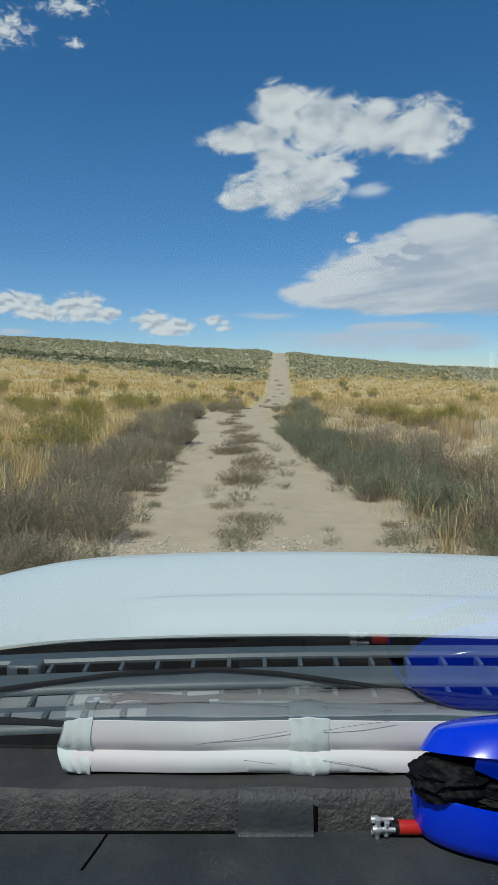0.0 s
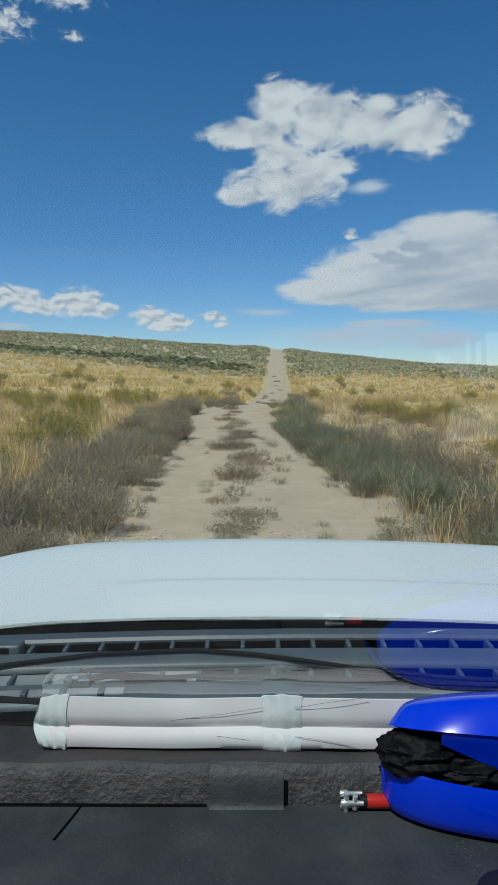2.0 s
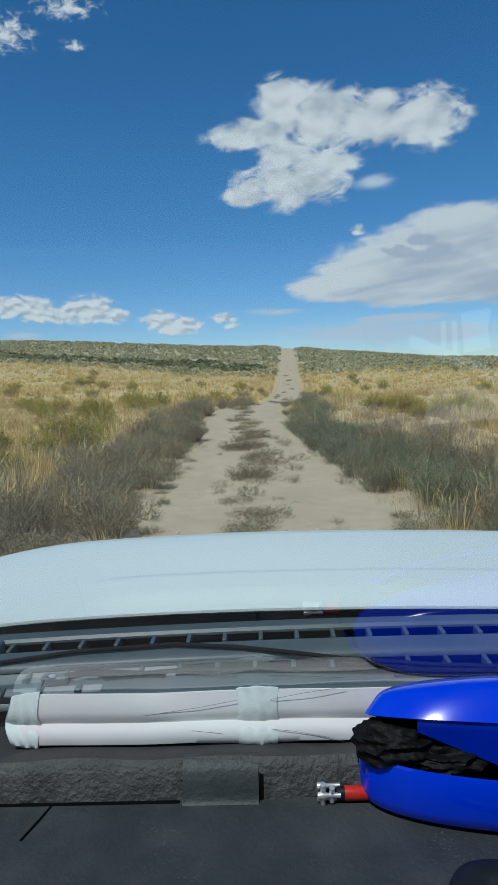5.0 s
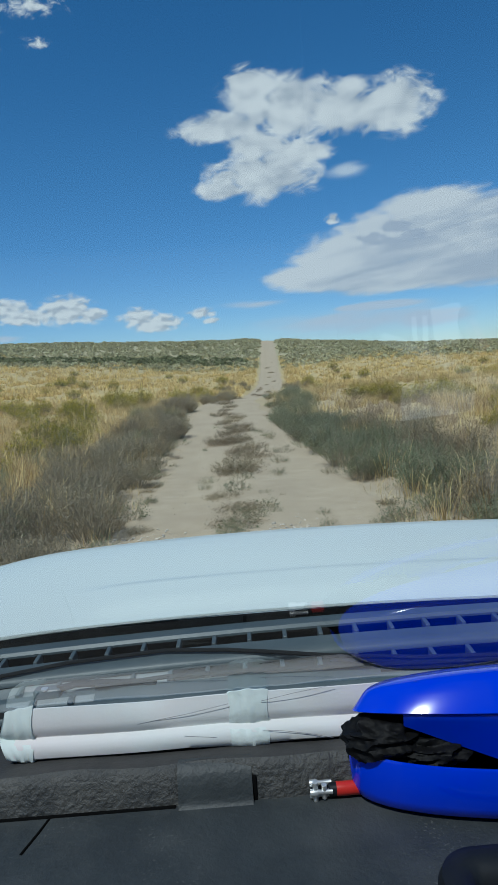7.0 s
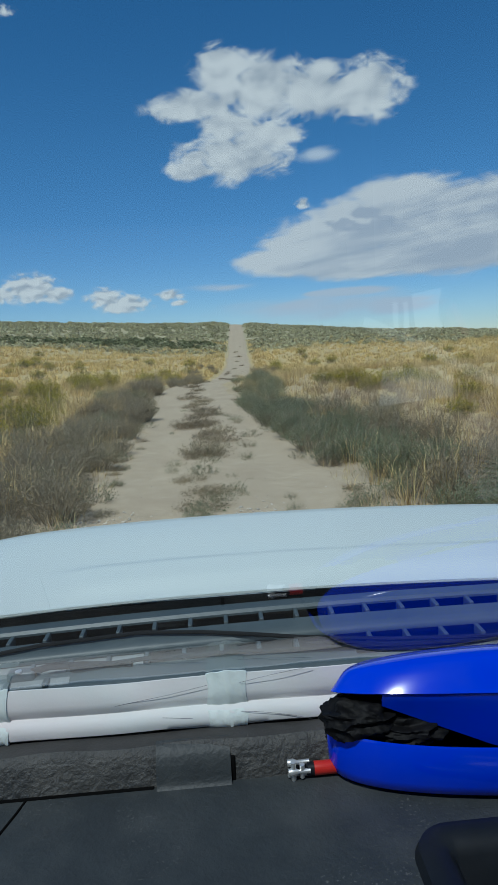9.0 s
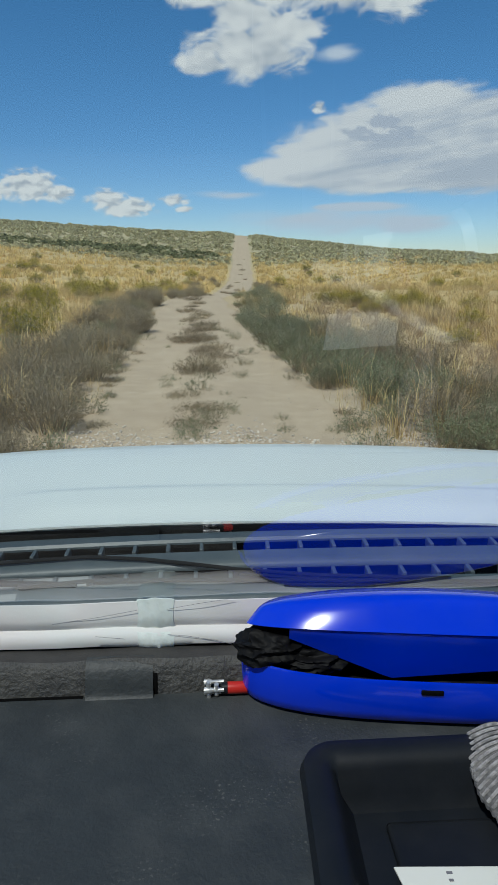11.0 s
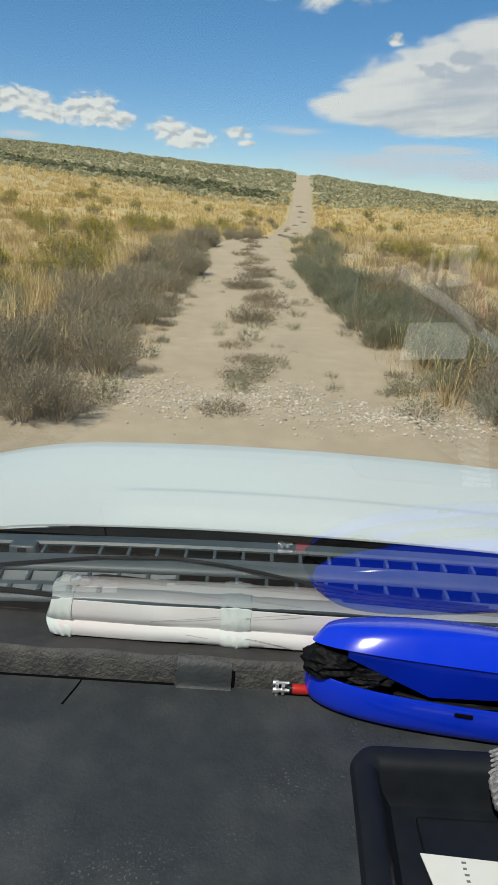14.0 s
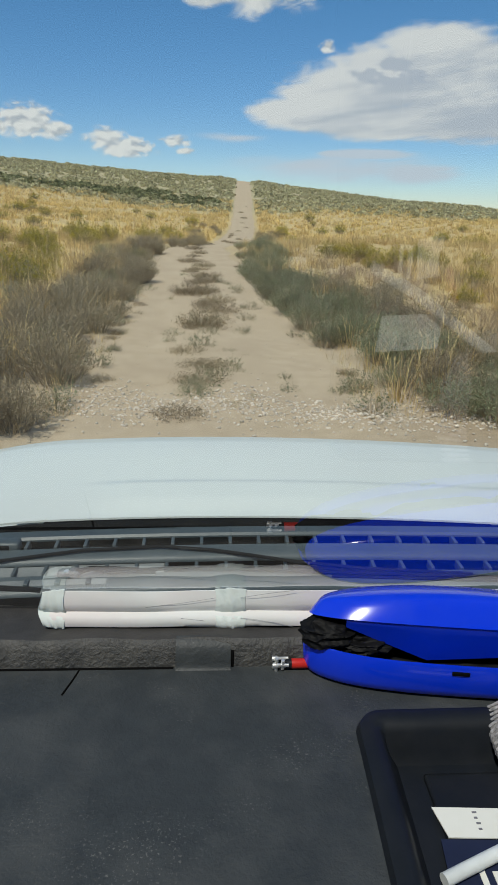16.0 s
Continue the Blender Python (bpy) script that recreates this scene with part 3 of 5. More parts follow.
def leaf_tris(rng, pos, size):
    n = len(pos)
    a, b = rng.standard_normal((n, 3)), rng.standard_normal((n, 3))
    a /= np.linalg.norm(a, axis=1)[:, None]
    b -= a * (a * b).sum(1)[:, None]
    b /= np.linalg.norm(b, axis=1)[:, None]
    s = size[:, None]
    v = np.stack([pos - b * s * 0.22, pos + b * s * 0.22, pos + a * s], 1).reshape(-1, 3)
    return v, np.arange(3 * n).reshape(-1, 3)


def twigs(rng, n, radius, height, spread, wander=0.06):
    """Paths of n twigs from a shared crown, each of five points."""
    ang = rng.uniform(0, 2 * np.pi, n)
    out = np.sqrt(rng.uniform(0, 1, n))
    b = np.stack([np.cos(ang) * out * radius * 0.45, np.sin(ang) * out * radius * 0.45, np.zeros(n)], 1)
    tip = np.stack([np.cos(ang) * out * radius * spread, np.sin(ang) * out * radius * spread,
                    height * rng.uniform(0.55, 1.0, n) * (1.0 - 0.45 * out ** 2)], 1)
    s = np.linspace(0, 1, 5)[None, :, None]
    p = b[:, None] * (1 - s) + tip[:, None] * s
    p[:, :, 2] = tip[:, 2][:, None] * (s[..., 0] ** 0.8)
    p[:, 1:] += rng.standard_normal((n, 4, 3)) * wander * height * s[:, 1:]
    p[:, :, 2] = np.maximum(p[:, :, 2], 0.0)
    return p


def twig_mesh(rng, p, width):
    n, k, _ = p.shape
    ang = rng.uniform(0, 2 * np.pi, n)
    w = np.stack([np.cos(ang), np.sin(ang), np.zeros(n)], 1)[:, None] * width * np.linspace(1.0, 0.35, k)[None, :, None]
    v = np.stack([p - w, p + w], 2).reshape(-1, 3)
    f = []
    base = np.arange(n)[:, None] * 2 * k
    for i in range(k - 1):
        q = base + 2 * i
        f += [q + np.array([[0, 1, 3]]), q + np.array([[0, 3, 2]])]
    return v, np.concatenate(f, 0)


def shrub(name, label, seed, radius, height, n_twigs, leaves_per, leaf, leaf_mat, stem_mat, spread=1.1, bloom=None, width=0.003):
    """One shrub at the origin: an Empty with stems, foliage and, where it flowers, blooms."""
    rng = np.random.default_rng(seed)
    root = thing(name, label, "shrub")
    p = twigs(rng, n_twigs, radius, height, spread)
    v, f = twig_mesh(rng, p, width)
    part("stems", tris_mesh("stems", v, f, stem_mat), None, root)
    t = rng.uniform(0.25, 1.0, (n_twigs, leaves_per)) ** 0.8
    i = np.clip((t * 4).astype(int), 0, 3)
    fr = (t * 4 - i)[..., None]
    rows = np.arange(n_twigs)[:, None]
    pos = (p[rows, i] * (1 - fr) + p[rows, i + 1] * fr).reshape(-1, 3) + rng.standard_normal((n_twigs * leaves_per, 3)) * leaf * 0.55
    pos[:, 2] = np.maximum(pos[:, 2], 0.01)
    v, f = leaf_tris(rng, pos, leaf * rng.uniform(0.6, 1.4, len(pos)))
    part("foliage", tris_mesh("foliage", v, f, leaf_mat), None, root)
    if bloom:
        k = rng.integers(0, n_twigs, n_twigs * 4)
        pos = p[k, 4] + rng.standard_normal((len(k), 3)) * 0.035
        v, f = leaf_tris(rng, pos, np.full(len(k), 0.045) * rng.uniform(0.6, 1.3, len(k)))
        part("blooms", tris_mesh("blooms", v, f, bloom), None, root, "clusters of bright yellow flowers")
    return root


def stand(root, x, y, size, turn, rise=1.0, first=False):
    m = Matrix.Translation((x, y, float(land(x, y)) - 0.012)) @ Matrix.Rotation(turn, 4, "Z") @ Matrix.Diagonal((size, size, size * rise, 1))
    if first:
        root.matrix_basis = m
        return root
    ob = copy_thing(root, Matrix())
    ob.matrix_basis = m
    return ob


def scatter(kinds, spots, rng, lo, hi, group, rise=(0.85, 1.2)):
    used = set()
    for x, y, s in spots:
        k = int(rng.integers(len(kinds)))
        ob = stand(kinds[k], x, y, s * rng.uniform(lo, hi), rng.uniform(0, 6.28), rng.uniform(*rise), first=k not in used)
        used.add(k)
        ob["group"] = group
    for k, r in enumerate(kinds):
        if k not in used:
            for o in (*r.children_recursive, r):
                bpy.data.objects.remove(o)


def band(rng, y0, y1, near0, near1, wide0, wide1, gap, side, lean=1.0):
    """Spots in a strip beside the track whose near edge and width run evenly from its start to its end."""
    spots = []
    for _ in range(int((y1 - y0) * (wide0 + wide1) / 2 / gap ** 2)):
        k = rng.uniform()
        y = y0 + (y1 - y0) * k
        off = near0 + (near1 - near0) * k + (wide0 + (wide1 - wide0) * k) * rng.uniform() ** lean
        spots.append((float(road_x(y)) + side * off, y, 1.0))
    return spots


def build_verges():
    rng = np.random.default_rng(11)
    brown = [shrub("weed_shrub", "grey-brown dry weedy shrub beside the sandy track", 20 + i, 0.40, 0.60, 230, 13, 0.022, WEED_BROWN, WEED_STEM) for i in range(4)]
    green = [shrub("weed_shrub", "grey-green feathery weedy shrub beside the sandy track", 30 + i, 0.45, 0.58, 230, 14, 0.023, WEED_GREEN, WEED_STEM) for i in range(4)]
    dry = [shrub("dry_weed", "pinkish dry leafless weed on bare sand", 40 + i, 0.36, 0.42, 120, 5, 0.016, WEED_PINK, TWIG) for i in range(3)]
    l_brown = (band(rng, 5.0, 10.5, 1.75, 1.70, 1.5, 1.8, 0.50, -1) + band(rng, 10.5, 19.0, 1.60, 1.50, 1.7, 1.3, 0.62, -1)
               + band(rng, 19.0, 31.0, 1.45, 1.40, 1.6, 1.4, 0.80, -1) + band(rng, 28.5, 32.5, -0.3, 0.2, 1.5, 1.4, 0.8, -1))
    l_green = band(rng, 5.5, 24.0, 2.2, 2.0, 2.2, 2.2, 1.5, -1)
    r_green = (band(rng, 5.2, 9.0, 1.90, 1.7, 1.4, 1.4, 0.60, 1) + band(rng, 9.0, 15.0, 1.6, 1.5, 1.3, 1.2, 0.56, 1)
               + band(rng, 12.0, 21.0, 1.35, 1.35, 1.2, 1.2, 0.58, 1) + band(rng, 21.0, 30.0, 1.4, 1.5, 1.6, 1.9, 0.85, 1))
    r_brown = band(rng, 5.2, 14.0, 2.3, 2.3, 2.0, 1.8, 0.85, 1) + band(rng, 36.0, 58.0, 1.5, 1.6, 1.6, 1.5, 1.7, 1) + band(rng, 40.0, 62.0, 1.5, 1.6, 2.2, 2.0, 1.7, -1)
    sand = band(rng, 8.0, 22.0, 3.0, 3.4, 3.2, 3.8, 0.85, 1) + band(rng, 6.0, 16.0, 3.4, 3.6, 3.0, 4.0, 1.5, -1)
    scatter(brown, l_brown + r_brown, rng, 0.5, 1.25, "weedy shrubs along the track")
    scatter(green, l_green + r_green, rng, 0.42, 1.15, "weedy shrubs along the track")
    scatter(dry, sand, rng, 0.6, 1.3, "dry weeds on the bare sand")
    # flowering rabbitbrush further out
    rab = [shrub("rabbitbrush", "green rabbitbrush with bright yellow flower heads among dry grass", 50 + i, 0.5, 0.75, 200, 9, 0.03, RABBIT, TWIG, bloom=BLOOM)
           for i in range(3)]
    spots = band(rng, 20.0, 27.0, 4.4, 5.0, 4.5, 5.0, 1.7, 1) + band(rng, 12.0, 30.0, 3.9, 3.6, 5.0, 6.0, 2.0, -1) + band(rng, 30.0, 75.0, 2.6, 3.5, 16.0, 24.0, 5.5, -1)
    spots += band(rng, 34.0, 75.0, 2.8, 3.5, 14.0, 20.0, 7.0, 1) + [(5.2, 13.2, 0.9), (6.6, 16.4, 1.1), (-5.1, 9.6, 0.8), (-4.1, 8.1, 0.8), (-4.5, 11.2, 1.0), (-5.6, 13.0, 1.0), (-3.9, 14.6, 0.9), (-5.0, 16.5, 1.0)]
    scatter(rab, spots, rng, 0.7, 1.25, "flowering rabbitbrush in the grass")
    # low dead mats on the crown between the ruts
    mat_ = [shrub("dead_weed", "low grey mat of dead twigs between the wheel ruts", 70 + i, 0.34, 0.24, 170, 7, 0.026, WEED_BROWN, TWIG, spread=1.35) for i in range(3)]
    spots = []
    for y in [5.5, 6.0, 6.6, 7.3, 8.0, 8.7, 10.2, 10.9, 12.0, 12.4, 13.2, 13.6, 14.4, 15.0, 15.5, 16.3, 17.0, 18.2, 19.4, 20.3, 21.5, 23, 24.5, 26, 28, 31, 34, 38, 41, 43, 45, 48, 51, 54, 57, 61, 66, 72, 79, 88, 98]:
        wide = 0.32 if y < 36 else 0.75
        spots.append((float(road_x(y)) - 0.1 + rng.uniform(-wide, wide), y + rng.uniform(-0.4, 0.4), 0.6 if y < 6.3 else 0.8 if y < 9 else 1.0 if y < 36 else rng.uniform(0.5, 1.2)))
    for _ in range(26):
        y = rng.uniform(6.2, 24)
        spots.append((float(road_x(y)) + rng.choice([-1.45, 1.45, 0.0]) + rng.uniform(-0.2, 0.2), y, 0.38))
    sprig = [shrub("weed_sprig", "small grey-green weed sprig growing on the sandy track", 80 + i, 0.16, 0.17, 40, 10, 0.014, WEED_GREEN, TWIG, spread=1.2, width=0.0022) for i in range(3)]
    tiny = []
    for _ in range(46):
        y = 6.3 + 13 * rng.uniform() ** 1.3
        tiny.append((float(road_x(y)) + rng.normal(-0.05, 0.28) + (0.62 if rng.uniform() < 0.2 else 0), y, 1.0))
    for _ in range(60):
        y = 5.8 + 16 * rng.uniform()
        tiny.append((float(road_x(y)) + rng.choice([-1, 1]) * rng.uniform(1.25, 1.75), y, 1.3))
    scatter(sprig, tiny, rng, 0.5, 1.3, "weed sprigs on the track")
    scatter(mat_, spots, rng, 0.75, 1.25, "dead weeds on the track")


build_verges()


def build_grass():
    rng = np.random.default_rng(5)

    def tufts(n, y0, y1, x0, wide, per, h, w, keep, girth=0.17):
        y = y0 + (y1 - y0) * rng.uniform(0, 1, n)
        side = rng.choice([-1, 1], n)
        x = road_x(y) + side * (x0 + rng.uniform(0, 1, n) * (wide + y * 0.55 if wide > 0 else 2.4))
        ok = keep(x, y, side)
        x, y = x[ok], y[ok]
        n = len(x)
        size = rng.uniform(0.6, 1.25, n)
        ang = rng.uniform(0, 2 * np.pi, (n, per))
        out = np.sqrt(rng.uniform(0, 1, (n, per))) * girth * size[:, None]
        bx, by = (x[:, None] + np.cos(ang) * out).ravel(), (y[:, None] + np.sin(ang) * out).ravel()
        hh = (h * size[:, None] * rng.uniform(0.45, 1.1, (n, per)) * (1 - 0.45 * (out / (girth * size[:, None])) ** 2)).ravel()
        base = np.stack([bx, by, land(bx, by) - 0.01], 1)
        ang = ang.ravel() + rng.standard_normal(n * per) * 0.5
        return blades(rng, base, hh, hh * rng.uniform(0.1, 0.85, len(hh)), w * rng.uniform(0.7, 1.4, len(hh)), ang=ang)

    def clumpy(x, y, side):
        return wave(x, y, 0.9, 1.0) + wave(x, y, 2.1, 3.0) * 0.8 > -0.25

    def field(x, y, side):
        """Grass keeps off the weedy verges and off a bare sandy patch."""
        off = np.abs(x - road_x(y))
        bare = (side > 0) & (off < 5.6) & (y > 9) & (y < 21)
        return clumpy(x, y, side) & (off > np.where(y < 31, 2.3 + 0.9 * rng.uniform(0, 1, len(x)), 1.7)) & ~bare
    near = tufts(8200, 5.0, 40, 1.7, 5, 46, 0.60, 0.0080, field, 0.20)
    tall = tufts(900, 6.5, 24, 3.2, 2, 38, 0.85, 0.0085, lambda x, y, s: (s < 0) | (np.abs(x) > 5.6), 0.24)
    verge = tufts(620, 5.5, 30, 1.75, -1.0, 30, 0.66, 0.0080, lambda x, y, s: wave(x, y, 1.3, 4.0) > 0.1, 0.16)
    for more in (tall, verge):
        near = (np.concatenate([near[0], more[0]]), np.concatenate([near[1], more[1] + len(near[0])]))
    ob = new("grass", tris_mesh("grass", *near, STRAW))
    tagged(ob, "tall dry straw-yellow bunchgrass in dense tufts", "dry grass", kind="stuff")
    far = tufts(13500, 36, 108, 1.7, 8, 17, 0.60, 0.030, lambda x, y, s: clumpy(x * 0.45, y * 0.45, s) | (wave(x, y, 2.3) > 0.25), 0.32)
    edge = tufts(1500, 36, 110, 1.55, -12.0, 12, 0.42, 0.022, lambda x, y, s: np.abs(x - road_x(y)) > 1.5)
    far = (np.concatenate([far[0], edge[0]]), np.concatenate([far[1], edge[1] + len(far[0])]))
    ob = new("grass", tris_mesh("grass", *far, STRAW_FAR))
    tagged(ob, "wide field of pale golden dry grass before the hill", "dry grass", kind="stuff")
    n = 2600
    y = rng.uniform(5.2, 26, n)
    x = road_x(y) + rng.choice([-1, 1], n) * (1.55 + rng.uniform(0, 1, n) ** 1.2 * 7)
    bx, by = np.repeat(x, 9) + rng.standard_normal(n * 9) * 0.1, np.repeat(y, 9) + rng.standard_normal(n * 9) * 0.1
    hh = rng.uniform(0.05, 0.24, n * 9)
    low = blades(rng, np.stack([bx, by, land(bx, by)], 1), hh, hh * rng.uniform(0.4, 1.4, n * 9), np.full(n * 9, 0.0042))
    ob = new("weed_litter", tris_mesh("weed_litter", *low, STRAW))
    tagged(ob, "short broken dry stems scattered over bare soil", "dead weeds", kind="stuff")


build_grass()


def build_hill_brush(n, y0, y1, seed, small, large, mat, label, reach):
    """Sagebrush that dots the hill, each a ragged clump of leaf sprays; reach: how far it spreads to both sides, from the track and with distance."""
    rng = np.random.default_rng(seed)
    y = y0 + (y1 - y0) * rng.uniform(0, 1, n) ** 0.85
    x = road_x(y) + rng.uniform(-1, reach[2], n) * (reach[0] + y * reach[1])
    y = y - 0.05 * np.clip(-x, 0, 60) * (n < 2000)
    ok = np.abs(x - road_x(y)) > 1.75 + 0.003 * np.maximum(0, y - 60)
    x, y = x[ok], y[ok]
    n, per = len(x), 40
    size = rng.uniform(small, large, n)
    d = rng.standard_normal((n, per, 3))
    d /= np.linalg.norm(d, axis=2)[..., None]
    d[..., 2] = np.abs(d[..., 2])
    lump = 1 + 0.22 * np.sin(d[..., 0] * 5 + x[:, None]) * np.cos(d[..., 1] * 4 + y[:, None])
    pos = d * (size[:, None] * lump * rng.uniform(0.75, 1.0, (n, per)))[..., None] * np.array([1.0, 1.0, 0.72])
    pos[..., 0] += x[:, None]
    pos[..., 1] += y[:, None]
    pos[..., 2] += land(x, y)[:, None]
    # leaf sprays lie along the clump's outside, loosely
    pos, out = pos.reshape(-1, 3), d.reshape(-1, 3) + rng.standard_normal((n * per, 3)) * 0.45
    out /= np.linalg.norm(out, axis=1)[:, None]
    a = np.cross(out, rng.standard_normal((n * per, 3)))
    a /= np.linalg.norm(a, axis=1)[:, None]
    b = np.cross(out, a)
    w = np.repeat(size * 0.33, per)[:, None]
    v = np.stack([pos - a * w, pos + a * w * 0.6 + b * w * 0.8, pos + a * w * 0.4 - b * w * 0.9], 1).reshape(-1, 3)
    f = np.arange(len(v)).reshape(-1, 3)
    ob = new("sagebrush", tris_mesh("sagebrush", v, f, mat))
    tagged(ob, label, "sagebrush", kind="stuff")


build_hill_brush(9500, 84, 212, 8, 0.32, 0.80, SAGE, "grey-green sagebrush dotting the whole low hill", (18, 0.52, 1))
build_hill_brush(620, 94, 104, 12, 0.45, 0.95, SAGE_DARK, "darker green sagebrush along the hill's foot", (18, 0.50, -0.05))


def road_lift(x, y):
    """How far the track's surface lies above the land."""
    u = abs(x - float(road_x(y))) / road_half(y)
    return 0.012 + 0.035 * (1 - u ** 6) - 0.032 * math.exp(-((u - 0.57) / 0.24) ** 2) if u < 0.97 else 0.0


def build_gravel():
    """A loose band of pale stones across the track."""
    rng = np.random.default_rng(9)
    bm0 = bmesh.new()
    bmesh.ops.create_icosphere(bm0, subdivisions=1, radius=1.0)
    bm0.verts.ensure_lookup_table()
    vs = np.array([v.co[:] for v in bm0.verts])
    fs = np.array([[v.index for v in q.verts] for q in bm0.faces])
    bm0.free()
    n = 3200
    x = rng.uniform(-1.6, 2.7, n)
    y = 6.05 - 0.10 * x + rng.standard_normal(n) * (0.16 + 0.22 * np.abs(np.sin(x * 2.1 + 0.5))) + 0.12 * np.sin(x * 3.7)
    r = 0.006 + 0.018 * rng.uniform(0, 1, n) ** 2
    V, F = [], []
    for i in range(n):
        s = rng.uniform(0.6, 1.2, 3) * r[i]
        s[2] *= 0.7
        w = vs * s * (1 + 0.18 * rng.standard_normal((len(vs), 1)))
        a = rng.uniform(0, 6.28)
        w = np.stack([w[:, 0] * math.cos(a) - w[:, 1] * math.sin(a), w[:, 0] * math.sin(a) + w[:, 1] * math.cos(a), w[:, 2]], 1)
        V.append(w + (x[i], y[i], float(land(x[i], y[i])) + road_lift(x[i], y[i]) + s[2] * 0.4))
        F.append(fs + i * len(vs))
    for i in range(n, n + 900):
        yy = rng.uniform(5.2, 20)
        xx = float(road_x(yy)) + rng.uniform(-1.3, 1.3) if i % 3 else float(road_x(yy)) + rng.uniform(1.6, 4.5)
        w = vs * rng.uniform(0.6, 1.2, 3) * rng.uniform(0.004, 0.013) * (1 + 0.18 * rng.standard_normal((len(vs), 1)))
        V.append(w + (xx, yy, float(land(xx, yy)) + road_lift(xx, yy)))
        F.append(fs + i * len(vs))
    ob = new("gravel", tris_mesh("gravel", np.concatenate(V), np.concatenate(F), STONE))
    tagged(ob, "loose band of pale broken stones across the track", "gravel", kind="stuff")


build_gravel()


# ---------------------------------------------------------------- truck
C0 = 0.20                # the truck's middle
truck = thing("pickup_truck", "white pickup truck with black dashboard standing on the track", "truck")


def hood_z(x, y):
    z = float(np.interp(y, [0.72, 0.80, 0.88, 0.92, 0.95, 0.99, 1.05, 1.20, 1.45, 1.72], [1.4590, 1.4715, 1.4825, 1.4868, 1.4880, 1.4815, 1.4580, 1.3720, 1.2300, 1.0700]))
    z -= 0.100 * (x - 0.06) ** 2 * (1.0 if x < 0.06 else 0.75)
    z -= 0.5 * max(0.0, -0.20 - x) ** 2 + 0.9 * max(0.0, x - 0.62) ** 2
    lift = float((1 - smooth(0.800, 0.816, y)) * smooth(-0.17, -0.09, x) * smooth(0.722, 0.765, y))
    return z + 0.0052 * lift


def build_body():
    hood = sheet(lambda x, y: Vector((x, y, hood_z(x, y))), span(C0 - 0.72, C0 + 0.72, 90), span(0.72, 1.12, 70) + span(1.14, 1.72, 16), 0.003)
    part("hood", hood, PAINT, truck, "white painted hood with a shallow raised centre panel")
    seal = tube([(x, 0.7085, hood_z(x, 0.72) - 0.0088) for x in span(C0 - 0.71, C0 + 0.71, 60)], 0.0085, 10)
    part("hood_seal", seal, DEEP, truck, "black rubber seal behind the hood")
    for s in (-1, 1):
        side = bmesh.new()
        box(side, (C0 + s * 0.78 - 0.06, -2.6, 0.55), (C0 + s * 0.78 + 0.06, 0.74, 1.20), 0.05)
        part("side_panel", side, PAINT, truck)
        fender = bmesh.new()
        box(fender, (C0 + s * 0.72 - 0.10, 0.70, 0.70), (C0 + s * 0.72 + 0.10, 1.72, 1.04), 0.06)
        part("fender", fender, PAINT, truck)
        sill = bmesh.new()
        box(sill, (C0 + s * 0.82 - 0.04, -2.0, 1.18), (C0 + s * 0.82 + 0.04, 0.74, 1.36), 0.03)
        part("door", sill, PAINT, truck)
        pil = tube([(C0 + s * 0.78, 0.60, 1.36), (C0 + s * 0.755, 0.33, 1.68), (C0 + s * 0.74, 0.08, 1.93), (C0 + s * 0.72, -0.27, 2.19)], 0.03, 8)
        part("windshield_pillar", pil, LINER, truck)
        back = bmesh.new()
        box(back, (C0 + s * 0.78 - 0.03, -1.5, 1.2), (C0 + s * 0.78 + 0.03, -0.75, 2.18), 0.02)
        part("side_wall", back, LINER, truck)
        for y in (1.25, -1.75):
            wheel = part("wheel", lathe([(-0.10, 0.24), (-0.11, 0.33), (-0.09, 0.375), (0.09, 0.375), (0.11, 0.33), (0.10, 0.24)], 32,
                                        Matrix.Translation((C0 + s * 0.70, y, 0.375))), TYRE, truck)
            part("rim", lathe([(-0.108, 0.05), (-0.10, 0.22), (-0.112, 0.238), (0.112, 0.238), (0.10, 0.22), (0.108, 0.05)], 24,
                              Matrix.Translation((C0 + s * 0.70, y, 0.375))), STEEL, wheel)
    # unseen roof and rear wall, added to keep sun off the dash
    roof = sheet(lambda x, y: Vector((x, y, 2.22 - 0.05 * (x - C0) ** 2 - 0.04 * (y + 0.9) ** 2)), span(C0 - 0.78, C0 + 0.78, 20), span(-1.5, -0.26, 20), 0.04)
    head = part("roof", roof, LINER, truck, "unseen cab roof with a grey headliner, added to shade the dash")
    skin = sheet(lambda x, y: Vector((x, y, 2.235 - 0.05 * (x - C0) ** 2 - 0.04 * (y + 0.9) ** 2)), span(C0 - 0.80, C0 + 0.80, 20), span(-1.56, -0.24, 20), 0.012)
    part("roof_skin", skin, PAINT, head, "unseen white painted panel over the added roof")
    rear = bmesh.new()
    box(rear, (C0 - 0.78, -1.56, 0.6), (C0 + 0.78, -1.50, 2.18), 0.01)
    part("cab_wall", rear, LINER, truck)
    floor_ = bmesh.new()
    box(floor_, (C0 - 0.72, -1.5, 0.55), (C0 + 0.72, 0.60, 0.62), 0.01)
    part("cab_floor", floor_, LINER, truck)
    bed = bmesh.new()
    box(bed, (C0 - 0.73, -2.58, 0.62), (C0 + 0.73, -1.56, 0.68), 0.01)
    part("bed_floor", bed, PAINT, truck)
    gate = bmesh.new()
    box(gate, (C0 - 0.73, -2.60, 0.66), (C0 + 0.73, -2.54, 1.18), 0.02)
    part("tailgate", gate, PAINT, truck)
    nose = bmesh.new()
    box(nose, (C0 - 0.72, 1.62, 0.60), (C0 + 0.72, 1.80, 1.06), 0.05)
    part("grille", nose, PAINT, truck)
